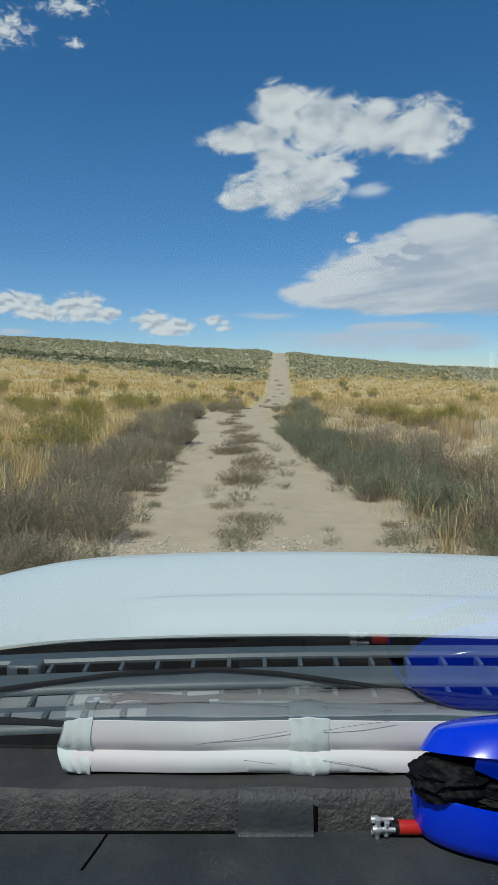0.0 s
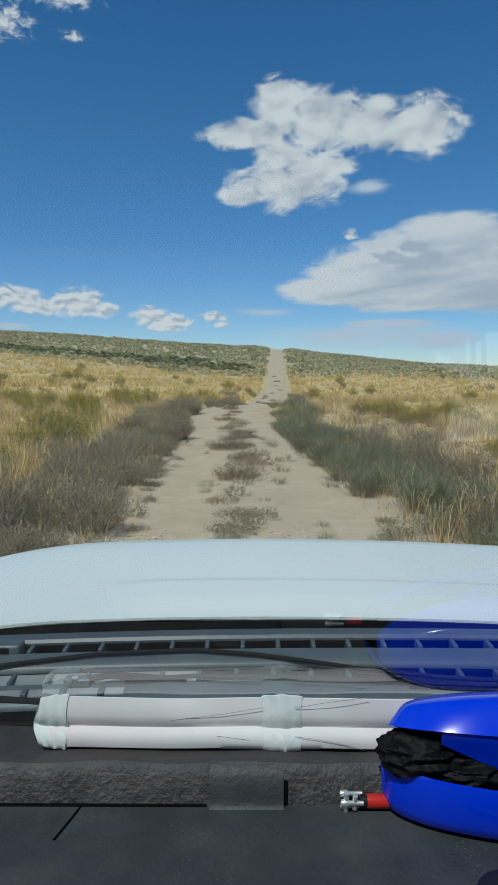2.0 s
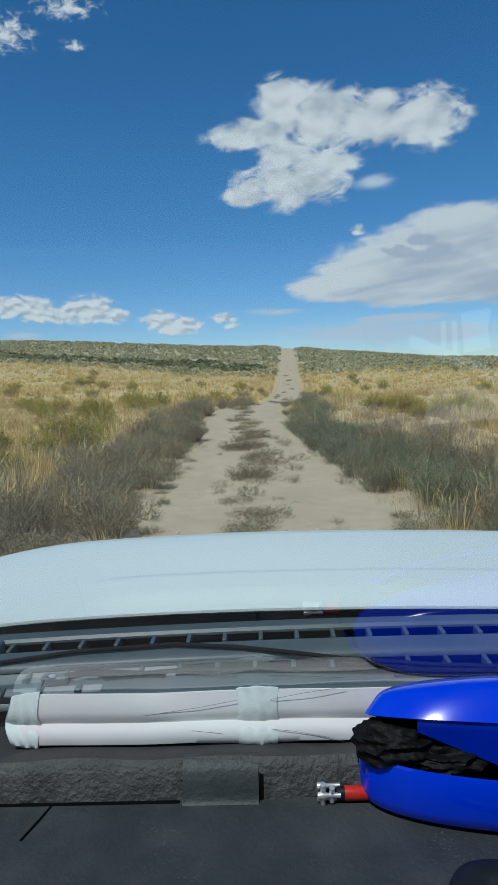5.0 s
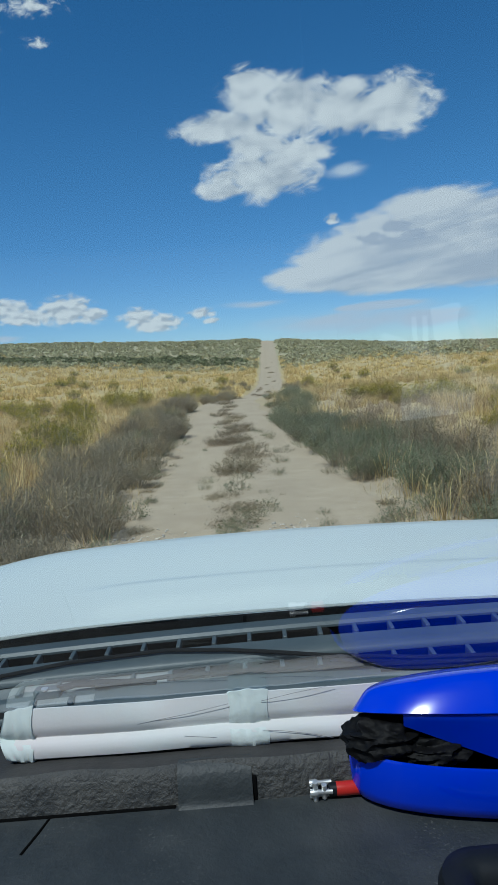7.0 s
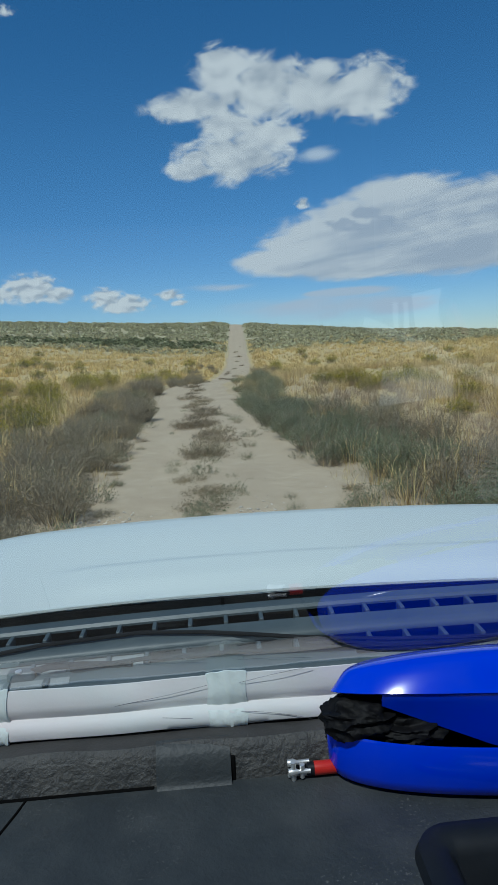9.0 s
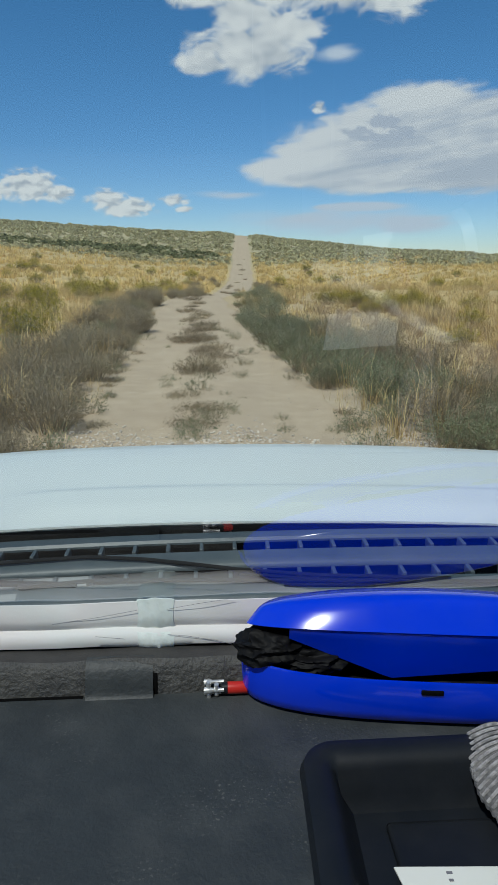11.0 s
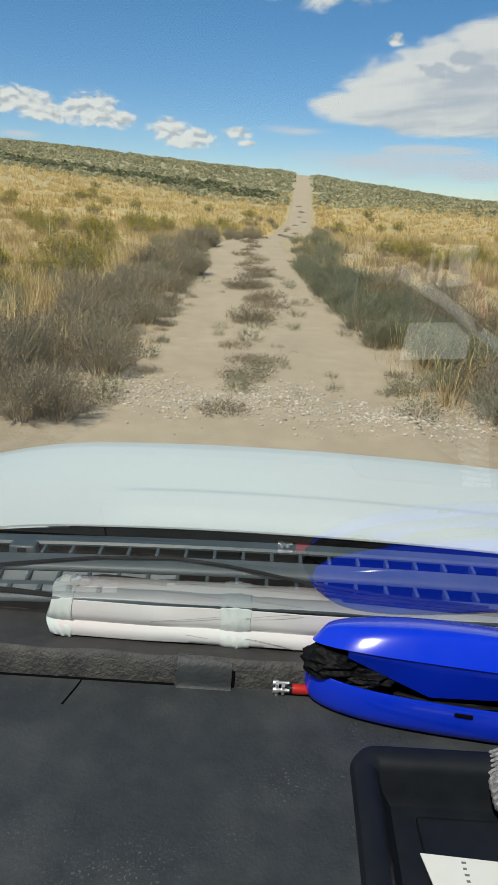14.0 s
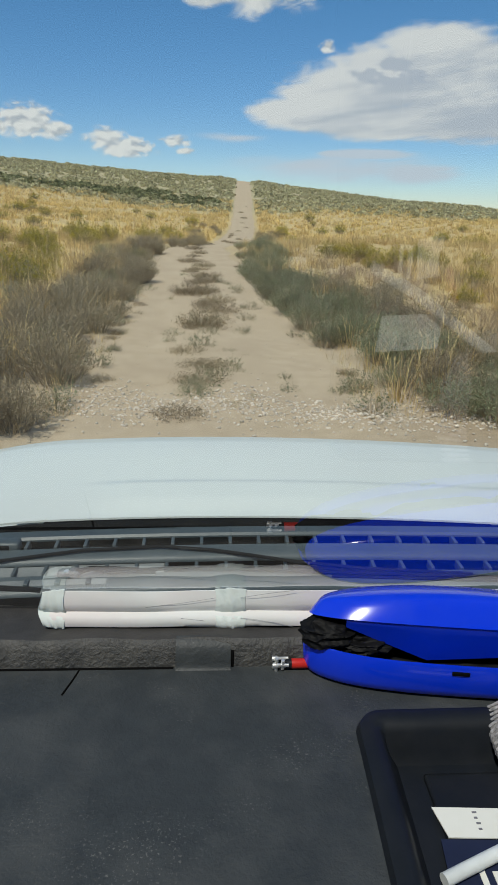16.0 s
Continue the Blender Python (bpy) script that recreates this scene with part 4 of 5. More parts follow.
    fire = bmesh.new()
    box(fire, (C0 - 0.72, 0.735, 0.6), (C0 + 0.72, 1.60, 1.02), 0.0)
    part("engine_bay", fire, DEEP, truck)


build_body()


def cowl_z(y):
    return 1.44 + 0.3 * (min(y, 0.676) - 0.64)


def build_cowl():
    strips = [(0.588, 0.6175), (0.6365, 0.662), (0.680, 0.703)]
    # near-black base: the shade inside the vent slots is in its colour
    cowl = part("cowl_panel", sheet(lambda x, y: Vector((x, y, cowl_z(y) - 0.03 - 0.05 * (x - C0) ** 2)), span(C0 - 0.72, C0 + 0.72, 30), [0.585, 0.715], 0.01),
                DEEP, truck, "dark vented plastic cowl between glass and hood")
    for a, b in strips:
        mid = (a + b) / 2
        s = sheet(lambda x, y: Vector((x, y, cowl_z(y) - 0.05 * (x - C0) ** 2 + (0.003 if abs(y - mid) < (b - a) * 0.4 else 0.0))),
                  span(C0 - 0.72, C0 + 0.72, 60), [a, a + 0.003, mid, b - 0.003, b], 0.0025)
        part("cowl_strip", s, COWL, cowl)
    fin = bmesh.new()
    box(fin, (-0.0022, -0.0100, -0.010), (0.0022, 0.0100, 0.001), 0.0008)
    # near-black wall: shade below the hood's rear edge put into its colour
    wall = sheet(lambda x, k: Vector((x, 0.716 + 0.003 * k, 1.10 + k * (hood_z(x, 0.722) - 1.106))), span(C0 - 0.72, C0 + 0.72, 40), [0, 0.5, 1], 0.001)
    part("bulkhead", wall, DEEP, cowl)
    proto = part("vent_fin", fin, COWL, cowl)
    first = True
    for row, (y, x0) in enumerate(((0.627, -0.066), (0.671, -0.098))):
        for k in range(-12, 16):
            x = x0 + 0.038 * k
            ob = proto if first else new("vent_fin", proto.data)
            first = False
            ob.parent = cowl
            ob.location = (x, y, cowl_z(y) - 0.05 * (x - C0) ** 2)
    pale = sheet(lambda x, y: Vector((x, y, cowl_z(y) - 0.004 - 0.05 * (x - C0) ** 2)), span(-0.5, -0.031, 20), [0.6165, 0.6375], 0.002)
    part("blanking_plate", pale, COWL_PALE, cowl, "dusty pale plates closing the vent slots")
    third = sheet(lambda x, y: Vector((x, y, cowl_z(y) + 0.0036 - 0.05 * (x - C0) ** 2)), span(-0.5, -0.10, 20), [0.5985, 0.6075], 0.001)
    part("blanking_plate", third, COWL_PALE, cowl, "dusty pale plates closing the lowest slots")
    for k in range(11):
        rib = bmesh.new()
        x = -0.197 + 0.0376 * (k - 8)
        box(rib, (x - 0.003, 0.5965, -0.002), (x + 0.003, 0.6085, 0.0022), 0.0008, Matrix.Translation((0, 0, cowl_z(0.603) + 0.0040 - 0.05 * (x - C0) ** 2)))
        part("vent_fin", rib, COWL, cowl)
    nozzle = bmesh.new()
    box(nozzle, (-0.256, 0.6585, 1.4330), (-0.220, 0.6780, 1.4490), 0.004)
    housing = part("washer_housing", nozzle, COWL, cowl, "small square dark plastic housing")
    dot = bmesh.new()
    box(dot, (-0.2440, 0.6575, 1.4400), (-0.2320, 0.6600, 1.4460), 0.001)
    part("washer_jet", dot, DEEP, housing)
    for bx, by in ((-0.288, 0.592), (-0.150, 0.614)):
        zb = cowl_z(by) - 0.05 * (bx - C0) ** 2
        pivot = bmesh.new()
        box(pivot, (bx - 0.011, by - 0.006, zb), (bx + 0.016, by + 0.007, zb + 0.0105), 0.003)
        piv = part("wiper_pivot", pivot, COWL, cowl, "dark wiper pivot with a bolt")
        part("bolt", lathe([(0.0, 0.002), (0.0005, 0.0034), (0.0022, 0.0034), (0.0026, 0.002)], 12, Matrix.Translation((bx + 0.001, by - 0.004, zb + 0.0098)) @ Matrix.Rotation(radians(-90), 4, "Y")),
             STEEL, piv)
        part("pivot_arm", tube([(bx + 0.012, by, zb + 0.008), (bx + 0.030, by + 0.004, zb + 0.010), (bx + 0.060, by + 0.004, zb + 0.009), (bx + 0.11, by + 0.001, zb + 0.007)], 0.0036, 8), RUBBER, piv)
    for name, pts, r in (("wiper", [(-0.52, 0.612), (-0.36, 0.622), (-0.239, 0.637), (-0.136, 0.650), (-0.035, 0.653), (0.03, 0.645), (0.076, 0.636), (0.133, 0.624),
                                    (0.22, 0.612), (0.36, 0.604)], 0.0023),
                         ("wiper", [(-0.10, 0.612), (-0.03, 0.616), (0.06, 0.613), (0.18, 0.606), (0.34, 0.600), (0.5, 0.598)], 0.0024)):
        arm = part(name, tube([(x, y, cowl_z(y) + 0.007 - 0.05 * (x - C0) ** 2) for x, y in pts], r, 8), RUBBER, truck, "black wiper arm resting on the cowl")
        part("wiper_blade", tube([(x, y - 0.004, cowl_z(y) + 0.004 - 0.05 * (x - C0) ** 2) for x, y in pts[-3:]], 0.0018, 6), RUBBER, arm)


build_cowl()


def build_windshield():
    top, steps = 1.16, 58
    run = [(0.5825, 1.403)]
    for k in range(steps):              # steep at its foot, laid back towards the roof
        a = radians(50 - 13 * float(smooth(0.25, 0.95, top * (k + 0.5) / steps)))
        run.append((run[-1][0] - top / steps * math.cos(a), run[-1][1] + top / steps * math.sin(a)))

    def at(x, s):
        k = max(-1.0, s / top * steps)
        i = min(int(max(0, k)), steps - 1)
        (y0, z0), (y1, z1) = run[i], run[i + 1]
        return Vector((x, y0 + (y1 - y0) * (k - i) - 0.006 * (x - C0) ** 2, z0 + (z1 - z0) * (k - i)))
    bm = sheet(lambda x, s: at(x, s), span(C0 - 0.74, C0 + 0.74, 40), span(0.0, top, 30))
    bmesh.ops.recalc_face_normals(bm, faces=bm.faces)
    bm.normal_update()
    if sum(f.normal.z for f in bm.faces) > 0:
        bmesh.ops.reverse_faces(bm, faces=bm.faces)
    ob = part("windshield", bm, GLASS, truck, "clear raked windshield glass")
    ob.visible_shadow = False
    frit = sheet(lambda x, s: at(x, s) + Vector((0, 0.004, 0.0)), span(C0 - 0.74, C0 + 0.74, 40), [-0.012, 0.004], 0.003)
    part("glass_seal", frit, RUBBER, ob)


build_windshield()


def build_dashboard():
    d = part("dashboard", sheet(lambda x, s: Vector((x, 0.505 - s, 1.390 - 0.30 * max(0.0, s - 0.36) ** 1.5 - (0.6 * max(0, s - 0.42)))),
                                [C0 - 0.72, C0 - 0.3, 0.14], span(0.0, 0.62, 32), 0.03), DASH, truck, "black moulded plastic dashboard top, dusty")
    edge = sheet(lambda u, s: Vector((0.14 + u * (float(np.interp(0.505 - s, [0.0, 0.10, 0.16, 0.23, 0.31, 0.36, 0.40], [0.155, 0.160, 0.163, 0.168, 0.170, 0.172, 0.192])) - 0.14),
                                      0.505 - s, 1.390)), [0, 0.5, 1], span(0.094, 0.40, 34), 0.03)
    part("dash_panel", edge, DASH, d)
    right = sheet(lambda x, s: Vector((x, 0.505 - s, 1.390)), [0.14, 0.5, C0 + 0.72], span(0.0, 0.094, 4), 0.03)
    part("dash_panel", right, DASH, d)
    bay = sheet(lambda x, s: Vector((x, 0.412 - s, 1.362)), span(0.153, C0 + 0.72, 8), span(0.0, 0.5, 8), 0.02)
    part("tray_floor", bay, GLOSS_BLACK, d, "dusty black floor of the dash tray")

    # coarse-grained lip along the glass, with a smooth ramp let into it
    def lip_mesh(x0, x1, y0=0.487, face=True):
        prof = [(y0, 1.388), (y0 + 0.002, 1.3955), (y0 + 0.005, 1.4105), (y0 + 0.008, 1.4165), (y0 + 0.012, 1.4190)]
        if not face:
            prof = [prof[-1], (y0 + 0.018, 1.4187), (0.530, 1.4120), (0.590, 1.4010)]
        n = max(3, int((x1 - x0) / 0.012))
        bm = bmesh.new()
        rows = [[bm.verts.new((x, y + 0.0012 * math.sin(x * 61 + y * 90), z + 0.0008 * math.sin(x * 47))) for y, z in prof] for x in span(x0, x1, n)]
        for a, b in zip(rows, rows[1:]):
            for k in range(len(prof) - 1):
                bm.faces.new((a[k], b[k], b[k + 1], a[k + 1]))
        for r in (rows[0], rows[-1]):
            low = bm.verts.new((r[0].co.x, 0.590, 1.388))
            bm.faces.new((*r, low))
        bmesh.ops.recalc_face_normals(bm, faces=bm.faces)
        return bm
    for x0, x1 in ((C0 - 0.72, 0.142), (0.462, C0 + 0.72)):
        part("dash_lip", lip_mesh(x0, x1), DASH_GRAIN, d, "coarse leather-grained raised lip")
        part("lip_top", lip_mesh(x0, x1, face=False), LIP_TOP, d)
    recess = sheet(lambda x, y: Vector((x, y, 1.3895)), span(0.141, 0.463, 4), span(0.49, 0.592, 4), 0.02)
    part("dash_panel", recess, DASH, d)
    prof = [(0.4800, 1.3894), (0.4822, 1.3906), (0.4838, 1.3930), (0.4852, 1.3970), (0.4872, 1.4035), (0.4905, 1.4112), (0.4955, 1.4174), (0.5030, 1.4197)]
    ramp = sheet(lambda x, k: Vector((x, *prof[int(k)])), span(-0.0095, 0.0505, 6), range(len(prof)), 0.006)
    part("notch_panel", ramp, DASH, d, "smooth ramp let into the lip")
    # thin black box that draws the shade in the notch's right-hand cut
    slit = bmesh.new()
    box(slit, (0.0507, 0.4862, 1.388), (0.0540, 0.4955, 1.4090), 0.0006)
    for v in slit.verts:
        if v.co.y < 0.489:
            v.co.y += 0.0042 * max(0.0, (v.co.z - 1.388) / 0.028)
    part("notch_gap", slit, DEEP, d)
    seam = tube([(-0.112, 0.4885, 1.3898), (-0.1165, 0.470, 1.3900), (-0.1235, 0.446, 1.3900)], 0.0012, 6)
    part("panel_seam", seam, DEEP, d)
    gap = tube([(C0 - 0.72, 0.4855, 1.3902), (-0.012, 0.4855, 1.3902)], 0.0015, 6)
    part("panel_seam", gap, DEEP, d)
    # tray rim
    path = []
    for k in range(9):
        ang = radians(90 * k / 8)
        path.append((0.199 - 0.030 * math.cos(ang), 0.383 + 0.030 * math.sin(ang)))
    path = [(0.156, 0.10), (0.160, 0.16), (0.164, 0.23), (0.167, 0.31), (0.1685, 0.36)] + path + [(0.30, 0.414), (0.45, 0.415), (0.68, 0.415)]
    bm = bmesh.new()
    prof = [(0.000, 1.390), (0.003, 1.3975), (0.010, 1.400), (0.021, 1.397), (0.027, 1.390), (0.032, 1.372), (0.040, 1.362)]
    rows = []
    for i, (x, y) in enumerate(path):
        a, b = path[max(i - 1, 0)], path[min(i + 1, len(path) - 1)]
        t = Vector((b[0] - a[0], b[1] - a[1])).normalized()
        inn = Vector((t.y, -t.x))
        rows.append([bm.verts.new((x + inn.x * o, y + inn.y * o, z)) for o, z in prof])
    for a, b in zip(rows, rows[1:]):
        for k in range(len(prof) - 1):
            bm.faces.new((a[k], b[k], b[k + 1], a[k + 1]))
    bmesh.ops.recalc_face_normals(bm, faces=bm.faces)
    part("tray_rim", bm, GLOSS_BLACK, d, "rounded shiny black tray rim")
    step = bmesh.new()
    box(step, (0.230, 0.06, 1.360), (0.66, 0.362, 1.3655), 0.004)
    part("tray_mat", step, GLOSS_BLACK, d, "raised panel in the tray's floor")


build_dashboard()


# ---------------------------------------------------------------- things on the dash
def stadium(half, deep, n, power=2.7):
    out = []
    for k in range(n):
        a = 2 * math.pi * k / n
        c, s = math.cos(a), math.sin(a)
        out.append((half * math.copysign(abs(c) ** (2 / power), c), deep * math.copysign(abs(s) ** (2 / power), s)))
    return out


def shell(levels, half, deep, n=84, power=2.7):
    """A hollow half shell from (inset, height) levels outside and then inside."""
    bm = bmesh.new()
    rings = []
    for inset, z in levels:
        rings.append([bm.verts.new((x * (half - inset) / half, y * (deep - inset) / deep, z)) for x, y in stadium(half, deep, n, power)])
    for a, b in zip(rings, rings[1:]):
        for k in range(n):
            bm.faces.new((a[k], a[(k + 1) % n], b[(k + 1) % n], b[k]))
    bm.faces.new(rings[0])
    bm.faces.new(rings[-1])
    bmesh.ops.recalc_face_normals(bm, faces=bm.faces)
    return bm


def build_case():
    case = thing("hard_case", "glossy bright blue plastic hard case, half open, black cloth inside", "case", at=(0.2915, 0.475, 1.390))
    case.rotation_euler = (0, 0, radians(-7))
    half, deep = 0.163, 0.049
    lower = shell([(0.030, 0.0), (0.008, 0.0010), (0.0028, 0.005), (0.0008, 0.013), (0.0, 0.042), (0.0012, 0.0445), (0.003, 0.0435), (0.004, 0.040), (0.008, 0.012), (0.034, 0.005)],
                  half, deep)
    tray_ = part("lower_shell", lower, BLUE, case)
    slot = bmesh.new()
    box(slot, (-0.012, -deep - 0.0012, 0.033), (0.006, -deep + 0.003, 0.0375), 0.001)
    part("latch_slot", slot, DEEP, tray_)
    lid = shell([(0.049, 0.0272), (0.034, 0.0270), (0.022, 0.0263), (0.0150, 0.0246), (0.0118, 0.0228), (0.0095, 0.0200), (0.006, 0.0135), (0.002, 0.005), (0.0, 0.0), (0.0015, -0.001), (0.003, 0.001), (0.012, 0.013),
                 (0.022, 0.020), (0.049, 0.0265)], half, deep, power=3.0)
    hinge = Matrix.Translation((0, deep - 0.004, 0.047)) @ Matrix.Rotation(radians(-22.8), 4, "X") @ Matrix.Translation((0, -deep + 0.004, 0.0))
    for v in lid.verts:
        fore = (deep - v.co.y) / (2 * deep)
        v.co.y = deep + (v.co.y - deep) * 0.93
        v.co.x *= 0.92 + 0.085 * fore
        v.co.z *= 0.20 + 0.98 * max(0.0, 1 - ((v.co.x - 0.01) / (half * 1.10)) ** 2) ** 0.6
        v.co = hinge @ v.co
    lid_ = part("lid", lid, BLUE, case, "domed blue lid standing ajar")

    def flap(x, v):
        low = 0.032 + 0.40 * max(0.0, -0.033 - x) + 0.12 * max(0.0, x + 0.033)
        rim = deep * (1 + max(0.02, 1 - (abs(x) / (half * 0.99)) ** 3) ** (1 / 3)) * 0.93 - 0.006
        top_y, top_z = deep - 0.004 - rim * math.cos(radians(22.8)), 0.046 + rim * math.sin(radians(22.8))
        return Vector((x, -0.024 + (top_y + 0.024) * v, low + max(0.001, top_z - low) * v))
    part("inner_flap", sheet(flap, span(-0.120, 0.125, 40), span(0, 1, 6), 0.0015), BLUE, case, "blue inner flap hanging from the lid")
    for k, (x, y, z, sx, sy, sz) in enumerate([(-0.136, -0.013, 0.050, 0.030, 0.021, 0.017), (-0.100, -0.014, 0.043, 0.030, 0.019, 0.012), (0.095, -0.008, 0.034, 0.032, 0.018, 0.008),
                                               (0.0, 0.004, 0.018, 0.10, 0.028, 0.010)]):
        bm = bmesh.new()
        bmesh.ops.create_icosphere(bm, subdivisions=5, radius=1.0)
        for v in bm.verts:
            q = v.co.copy()
            w = Vector((q.x * 1.5, q.y * 1.5, q.z * 2.6)) + Vector((3.1 * k, 0.7, 1.9 * k))
            crease = 1 - 2.2 * abs(noise.noise(w)) + 0.35 * (1 - 2.2 * abs(noise.noise(w * 2.3)))
            fold = 0.90 + 0.20 * crease
            v.co = Vector((x + q.x * sx * fold, y + q.y * sy * fold, z + q.z * sz * fold))
        part("cloth_pouch", bm, BLACK_CLOTH, case, "crumpled black nylon cloth")


build_case()


def loft(loops):
    """A bmesh skinned over closed loops of equal length, capped at both ends."""
    bm = bmesh.new()
    rings = [[bm.verts.new(p) for p in loop] for loop in loops]
    for a, b in zip(rings, rings[1:]):
        for k in range(len(a)):
            bm.faces.new((a[k], a[(k + 1) % len(a)], b[(k + 1) % len(a)], b[k]))
    bm.faces.new(rings[0])
    bm.faces.new(rings[-1])
    bmesh.ops.recalc_face_normals(bm, faces=bm.faces)
    return bm


def build_cloth():
    """A white cloth folded lengthwise: a roll in front, tied in a pinch; the upright flap behind it stands in for the
    roll's reflection in the glass.
    """
    cl = thing("folded_cloth", "folded white and pinkish non-woven cloth, pinched once, at the windshield's foot", "cloth")
    roll = [(0.5275, 1.4125), (0.5242, 1.4155), (0.5236, 1.4205), (0.5246, 1.4260), (0.5275, 1.4303), (0.5322, 1.4323)]
    # the roll's mirror image in the glass, built as solid white cloth
    flap = [(0.5318, 1.4347), (0.5300, 1.4383), (0.5302, 1.4445), (0.5314, 1.4515), (0.5330, 1.4575), (0.5340, 1.4611), (0.5352, 1.4612), (0.5362, 1.4590)]
    back = [(0.5385, 1.4495), (0.5415, 1.4365), (0.5440, 1.4235), (0.5450, 1.4130)]
    front = roll + flap + back
    mid = (0.5345, 1.4355)

    def around(x, grow=0.0):
        pinch = math.exp(-((x - 0.050) / 0.020) ** 2)
        behind = float(smooth(0.14, 0.18, x))           # the case presses the roll back
        end = float(smooth(0.36, 0.47, x))
        out = []
        for k, (y, z) in enumerate(front):
            wob = 0.0007 * math.sin(x * 21 + k * 0.4) + 0.0004 * math.sin(x * 57 + k * 0.5) + 0.0002 * math.sin(x * 110 + k * 0.7)
            if k < len(roll) + len(flap):
                y -= wob + pinch * 0.0010
                z += (0.8 * wob + 0.0008 * math.sin(x * 33)) if k > 0 else 0.0
            if z < 1.4320:
                y += behind * max(0.0, 0.5385 - y)
            z = 1.4135 + (z - 1.4120) * (0.87 - 0.4 * end)
            d = Vector((0, y - mid[0], z - mid[1]))
            d = d.normalized() * grow if d.length > 1e-5 else d
            out.append(Vector((x, y + d.y * 0.6, max(1.4120, z + d.z * 0.8))))
        return out
    part("cloth_body", loft([around(x) for x in span(-0.152, 0.47, 210)]), CLOTH, cl, "white and pale pink folds, the upper one modelled in place of their reflection")
    for x0, x1, lab in ((-0.165, -0.135, "pale green bound end"), (0.034, 0.068, "pale green pinch")):
        loops = []
        for i, x in enumerate(span(x0, x1, 26)):
            g = i / 25
            grow = 0.0014 + 0.0004 * math.sin(g * 15) + (0.0022 * math.sin(math.pi * g) if x0 > 0 else 0.0012 * g - 0.004 * (1 - g) ** 3)
            loop = around(x, grow)
            for k, q in enumerate(loop):
                up = (q.z - 1.4120) / 0.05
                q.x += 0.0009 * math.sin(k * 0.9 + g * 4) + (0.010 * (1 - g) * abs(up - 0.45) * 1.6 if x0 < 0 else 0.0)
                q.y += 0.0004 * math.sin(k * 1.1 + g * 17)
            loops.append(loop)
        part("binding", loft(loops), CLOTH_KNOT, cl, lab)
    for pts in ([(0.062, 0.5232, 1.4275), (0.080, 0.5228, 1.4255), (0.105, 0.5226, 1.4205), (0.122, 0.5226, 1.4155)],
                # next two: the threads' reflection, modelled on the upright flap
                [(0.062, 0.5290, 1.4505), (0.090, 0.5288, 1.4555), (0.125, 0.5300, 1.4595)], [(0.034, 0.5290, 1.4505), (0.0, 0.5290, 1.4445), (-0.045, 0.5290, 1.4385)],
                [(0.034, 0.5236, 1.4215), (0.02, 0.5232, 1.4245), (-0.005, 0.5236, 1.4275)]):
        part("thread", tube(pts, 0.00018, 5), INK, cl, "thin dark elastic thread")


build_cloth()


def build_connector():
    con = thing("cable_connector", "small steel connector with a red plastic sleeve on the dash", "connector")
    ax = Matrix.Translation((0.1035, 0.4825, 1.397))
    part("sleeve", lathe([(0.0125, 0.0035), (0.0135, 0.0054), (0.032, 0.0054), (0.034, 0.004)], 20, ax), RED, con, "red plastic sleeve")
    part("collar", lathe([(0.007, 0.004), (0.008, 0.0052), (0.0135, 0.0052)], 16, ax), GLOSS_BLACK, con)
    for y, z, r in ((-0.004, 0.001, 0.0026), (0.0035, 0.004, 0.0026), (0.0, -0.004, 0.0022)):
        part("prong", lathe([(-0.008, 0.001), (-0.0075, r), (-0.003, r * 1.2), (0.000, r * 0.7), (0.010, r * 0.8)], 12, ax @ Matrix.Translation((0, y, z))), STEEL, con)
    for x, h in ((0.1000, 0.0095), (0.1070, 0.007)):
        part("cross_pin", tube([(x, 0.4800, 1.397 - h * 0.7), (x, 0.4785, 1.397 + h)], 0.0021, 10), STEEL, con)


build_connector()


def slab(pts, z, thick):
    bm = bmesh.new()
    f = bm.faces.new([bm.verts.new((x, y, z)) for x, y in pts])
    r = bmesh.ops.extrude_face_region(bm, geom=[f])
    for v in r["geom"]:
        if isinstance(v, bmesh.types.BMVert):
            v.co.z += thick
    bmesh.ops.recalc_face_normals(bm, faces=bm.faces)
    return bm


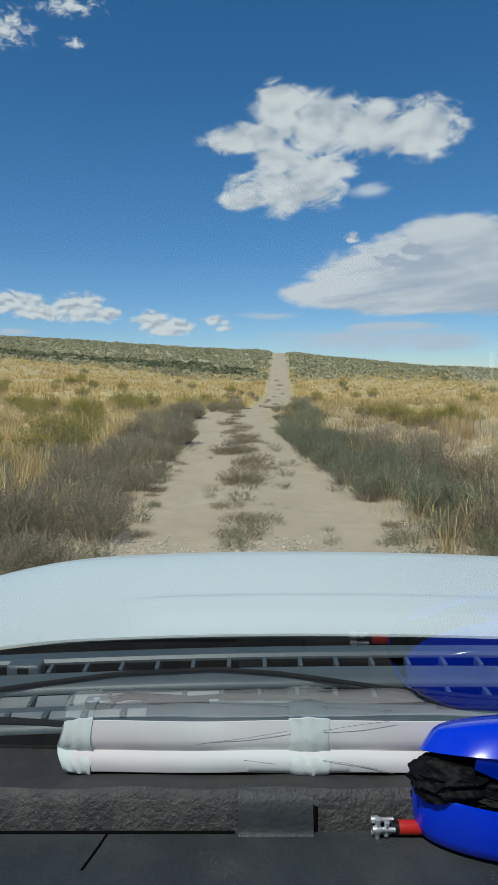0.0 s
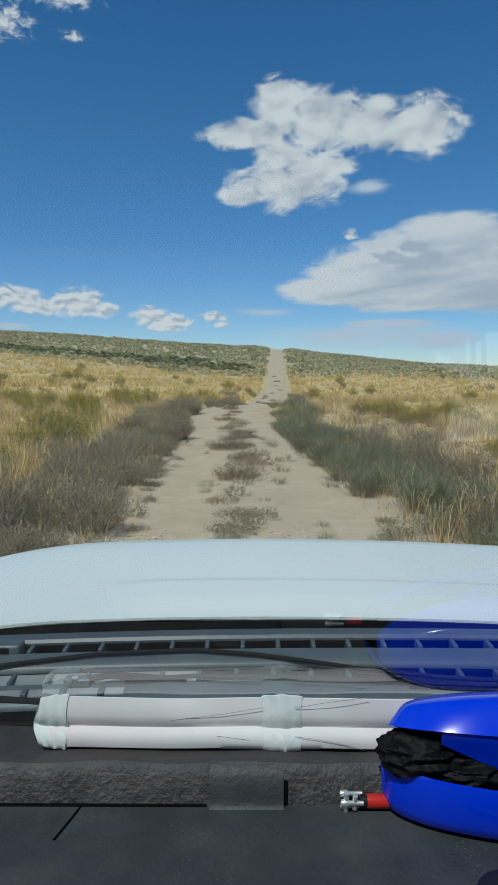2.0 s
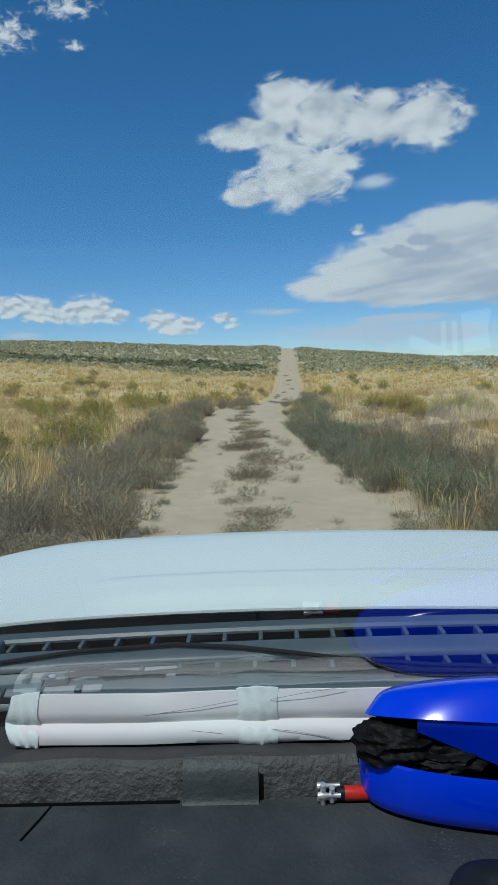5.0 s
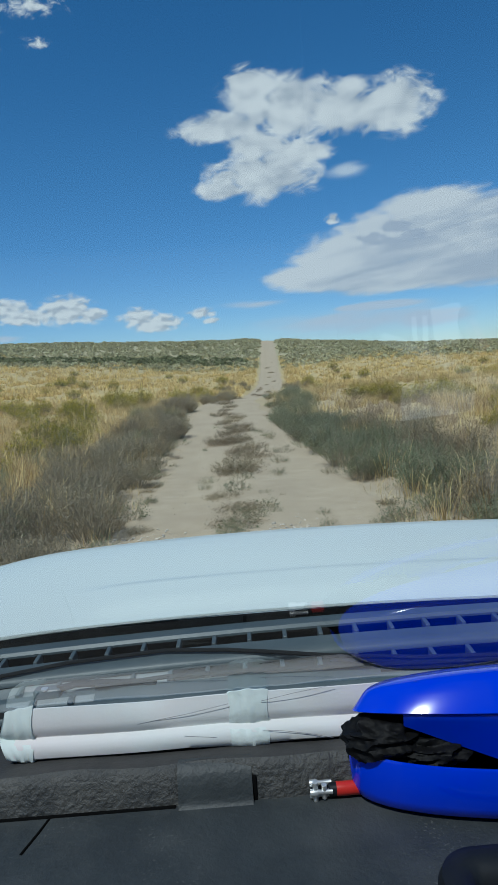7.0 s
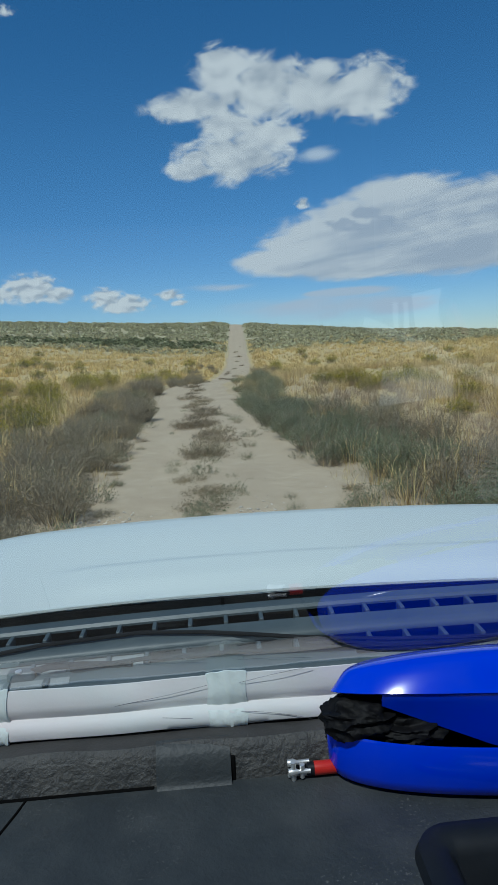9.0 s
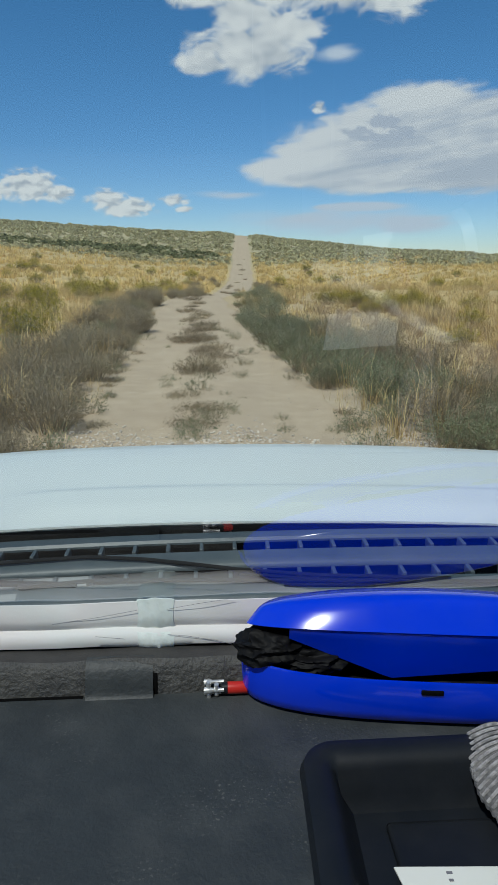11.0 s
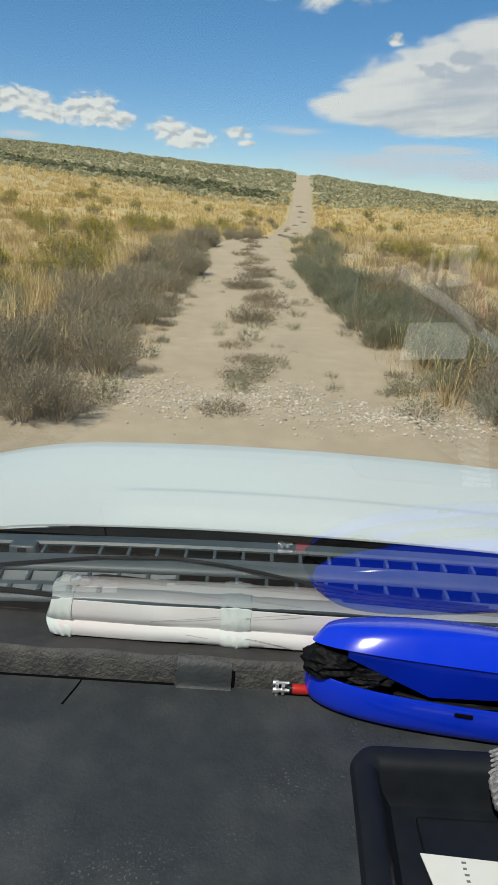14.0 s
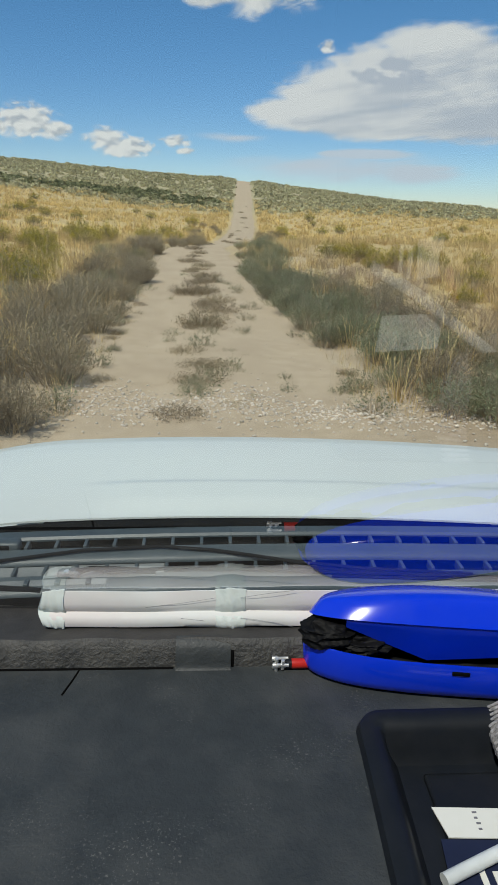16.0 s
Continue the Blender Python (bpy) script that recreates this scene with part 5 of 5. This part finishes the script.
def build_tray_things():
    fz = 1.3655
    navy = part("card", slab([(0.224, 0.292), (0.335, 0.287), (0.328, 0.205), (0.214, 0.212)], fz, 0.001), NAVY, None, smooth=False)
    tagged(navy, "navy blue printed card lying in the dash tray", "card")
    for k in range(3):
        b = bmesh.new()
        box(b, (0.245 + 0.011 * k, 0.235, fz + 0.001), (0.250 + 0.011 * k, 0.268 - 0.006 * k, fz + 0.0016))
        part("print_bar", b, PAPER, navy, smooth=False)
    paper = part("paper_note", slab([(0.2255, 0.3225), (0.302, 0.3185), (0.306, 0.289), (0.231, 0.2925)], fz + 0.001, 0.0012), PAPER, None, smooth=False)
    tagged(paper, "white paper note with handwriting in the dash tray", "paper")
    for k in range(4):
        b = bmesh.new()
        box(b, (0.2595, 0.3150 - 0.0055 * k, fz + 0.0022), (0.2635 - 0.001 * (k % 2), 0.3168 - 0.0055 * k, fz + 0.0026))
        part("ink_bar", b, INK, paper, smooth=False)
    scrap = part("paper_scrap", slab([(0.268, 0.262), (0.300, 0.258), (0.295, 0.225), (0.265, 0.229)], fz + 0.0012, 0.0012), PAPER, None, smooth=False)
    tagged(scrap, "small white paper scrap on a navy card", "paper")
    stick = part("plastic_stick", tube([(0.212, 0.251, fz + 0.008), (0.27, 0.2735, fz + 0.0105), (0.33, 0.3035, fz + 0.020), (0.38, 0.329, fz + 0.031), (0.43, 0.354, fz + 0.042)], 0.0055, 14), STICK, None)
    tagged(stick, "white plastic stick lying across papers in the tray", "stick")
    # two torches
    t1 = thing("flashlight", "black ribbed flashlight with pale green print in the tray", "flashlight")
    ax = Matrix.Translation((0.338, 0.352, 1.401)) @ Matrix.Rotation(radians(-3), 4, "Z")
    part("barrel", lathe([(0.0, 0.026), (0.002, 0.034), (0.010, 0.0355), (0.090, 0.0355), (0.094, 0.030), (0.20, 0.028), (0.204, 0.024)], 48, ax), BARREL, t1)
    for k in range(6):
        a = radians(35 + 28 * k)
        rib = bmesh.new()
        box(rib, (0.016, -0.0012, 0.035), (0.060, 0.0012, 0.0365), 0.0005, ax @ Matrix.Rotation(a - radians(90), 4, "X"))
        part("rib", rib, RUBBER, t1)
    for k in range(6):
        b = bmesh.new()
        box(b, (0.066, -0.0025, 0.0352), (0.073, 0.0015, 0.0360), 0.0, ax @ Matrix.Rotation(radians(62 - 9 * k), 4, "X"))
        part("print_bar", b, LETTER, t1, smooth=False)
    t2 = thing("flashlight", "small black flashlight with a red switch tab in the tray", "flashlight")
    ax = Matrix.Translation((0.292, 0.258, 1.396)) @ Matrix.Rotation(radians(-20), 4, "Z")
    part("barrel", lathe([(0.0, 0.016), (0.002, 0.024), (0.012, 0.0255), (0.060, 0.0255), (0.062, 0.0225), (0.075, 0.0225), (0.077, 0.0255), (0.150, 0.0255)], 40, ax), BARREL, t2)
    tab = bmesh.new()
    box(tab, (-0.004, -0.006, 0.008), (0.003, 0.024, 0.027), 0.0018, ax @ Matrix.Rotation(radians(18), 4, "X"))
    part("switch_tab", tab, CRIMSON, t2, "red switch tab")
    ring = lathe([(0.0625, 0.0230), (0.0627, 0.0242), (0.0742, 0.0242), (0.0745, 0.0230)], 32, ax)
    part("band", ring, STEEL, t2)
    # knitted band
    outer = [(0.307, 0.411, 1.398), (0.301, 0.390, 1.390), (0.301, 0.366, 1.382), (0.309, 0.343, 1.377), (0.324, 0.325, 1.375), (0.347, 0.311, 1.374), (0.376, 0.302, 1.374)]
    inner = [(0.338, 0.408, 1.408), (0.333, 0.390, 1.406), (0.332, 0.374, 1.402), (0.336, 0.358, 1.396), (0.346, 0.341, 1.391), (0.362, 0.326, 1.387), (0.388, 0.312, 1.384)]

    def knit(i, v):
        k = min(int(i), len(outer) - 2)
        f = i - k
        a = Vector(outer[k]).lerp(Vector(outer[k + 1]), f)
        b = Vector(inner[k]).lerp(Vector(inner[k + 1]), f)
        p = a.lerp(b, v)
        p.z += 0.006 * math.sin(math.pi * v) + 0.0010 * math.sin(i * 26)
        return p
    kb = part("knit_band", sheet(knit, span(0, len(outer) - 1.001, 150), span(0, 1, 10), 0.003), GREY_KNIT, None)
    tagged(kb, "grey ribbed knitted band curled in the dash tray", "band")
    for k in range(26):
        i = 0.1 + 0.222 * k
        cord = tube([knit(i + 0.05 * math.sin(3 * v), v) + Vector((0, 0, 0.0012)) for v in span(0.02, 0.98, 9)], 0.0014, 6)
        part("rib", cord, GREY_KNIT_PALE, kb)


build_tray_things()
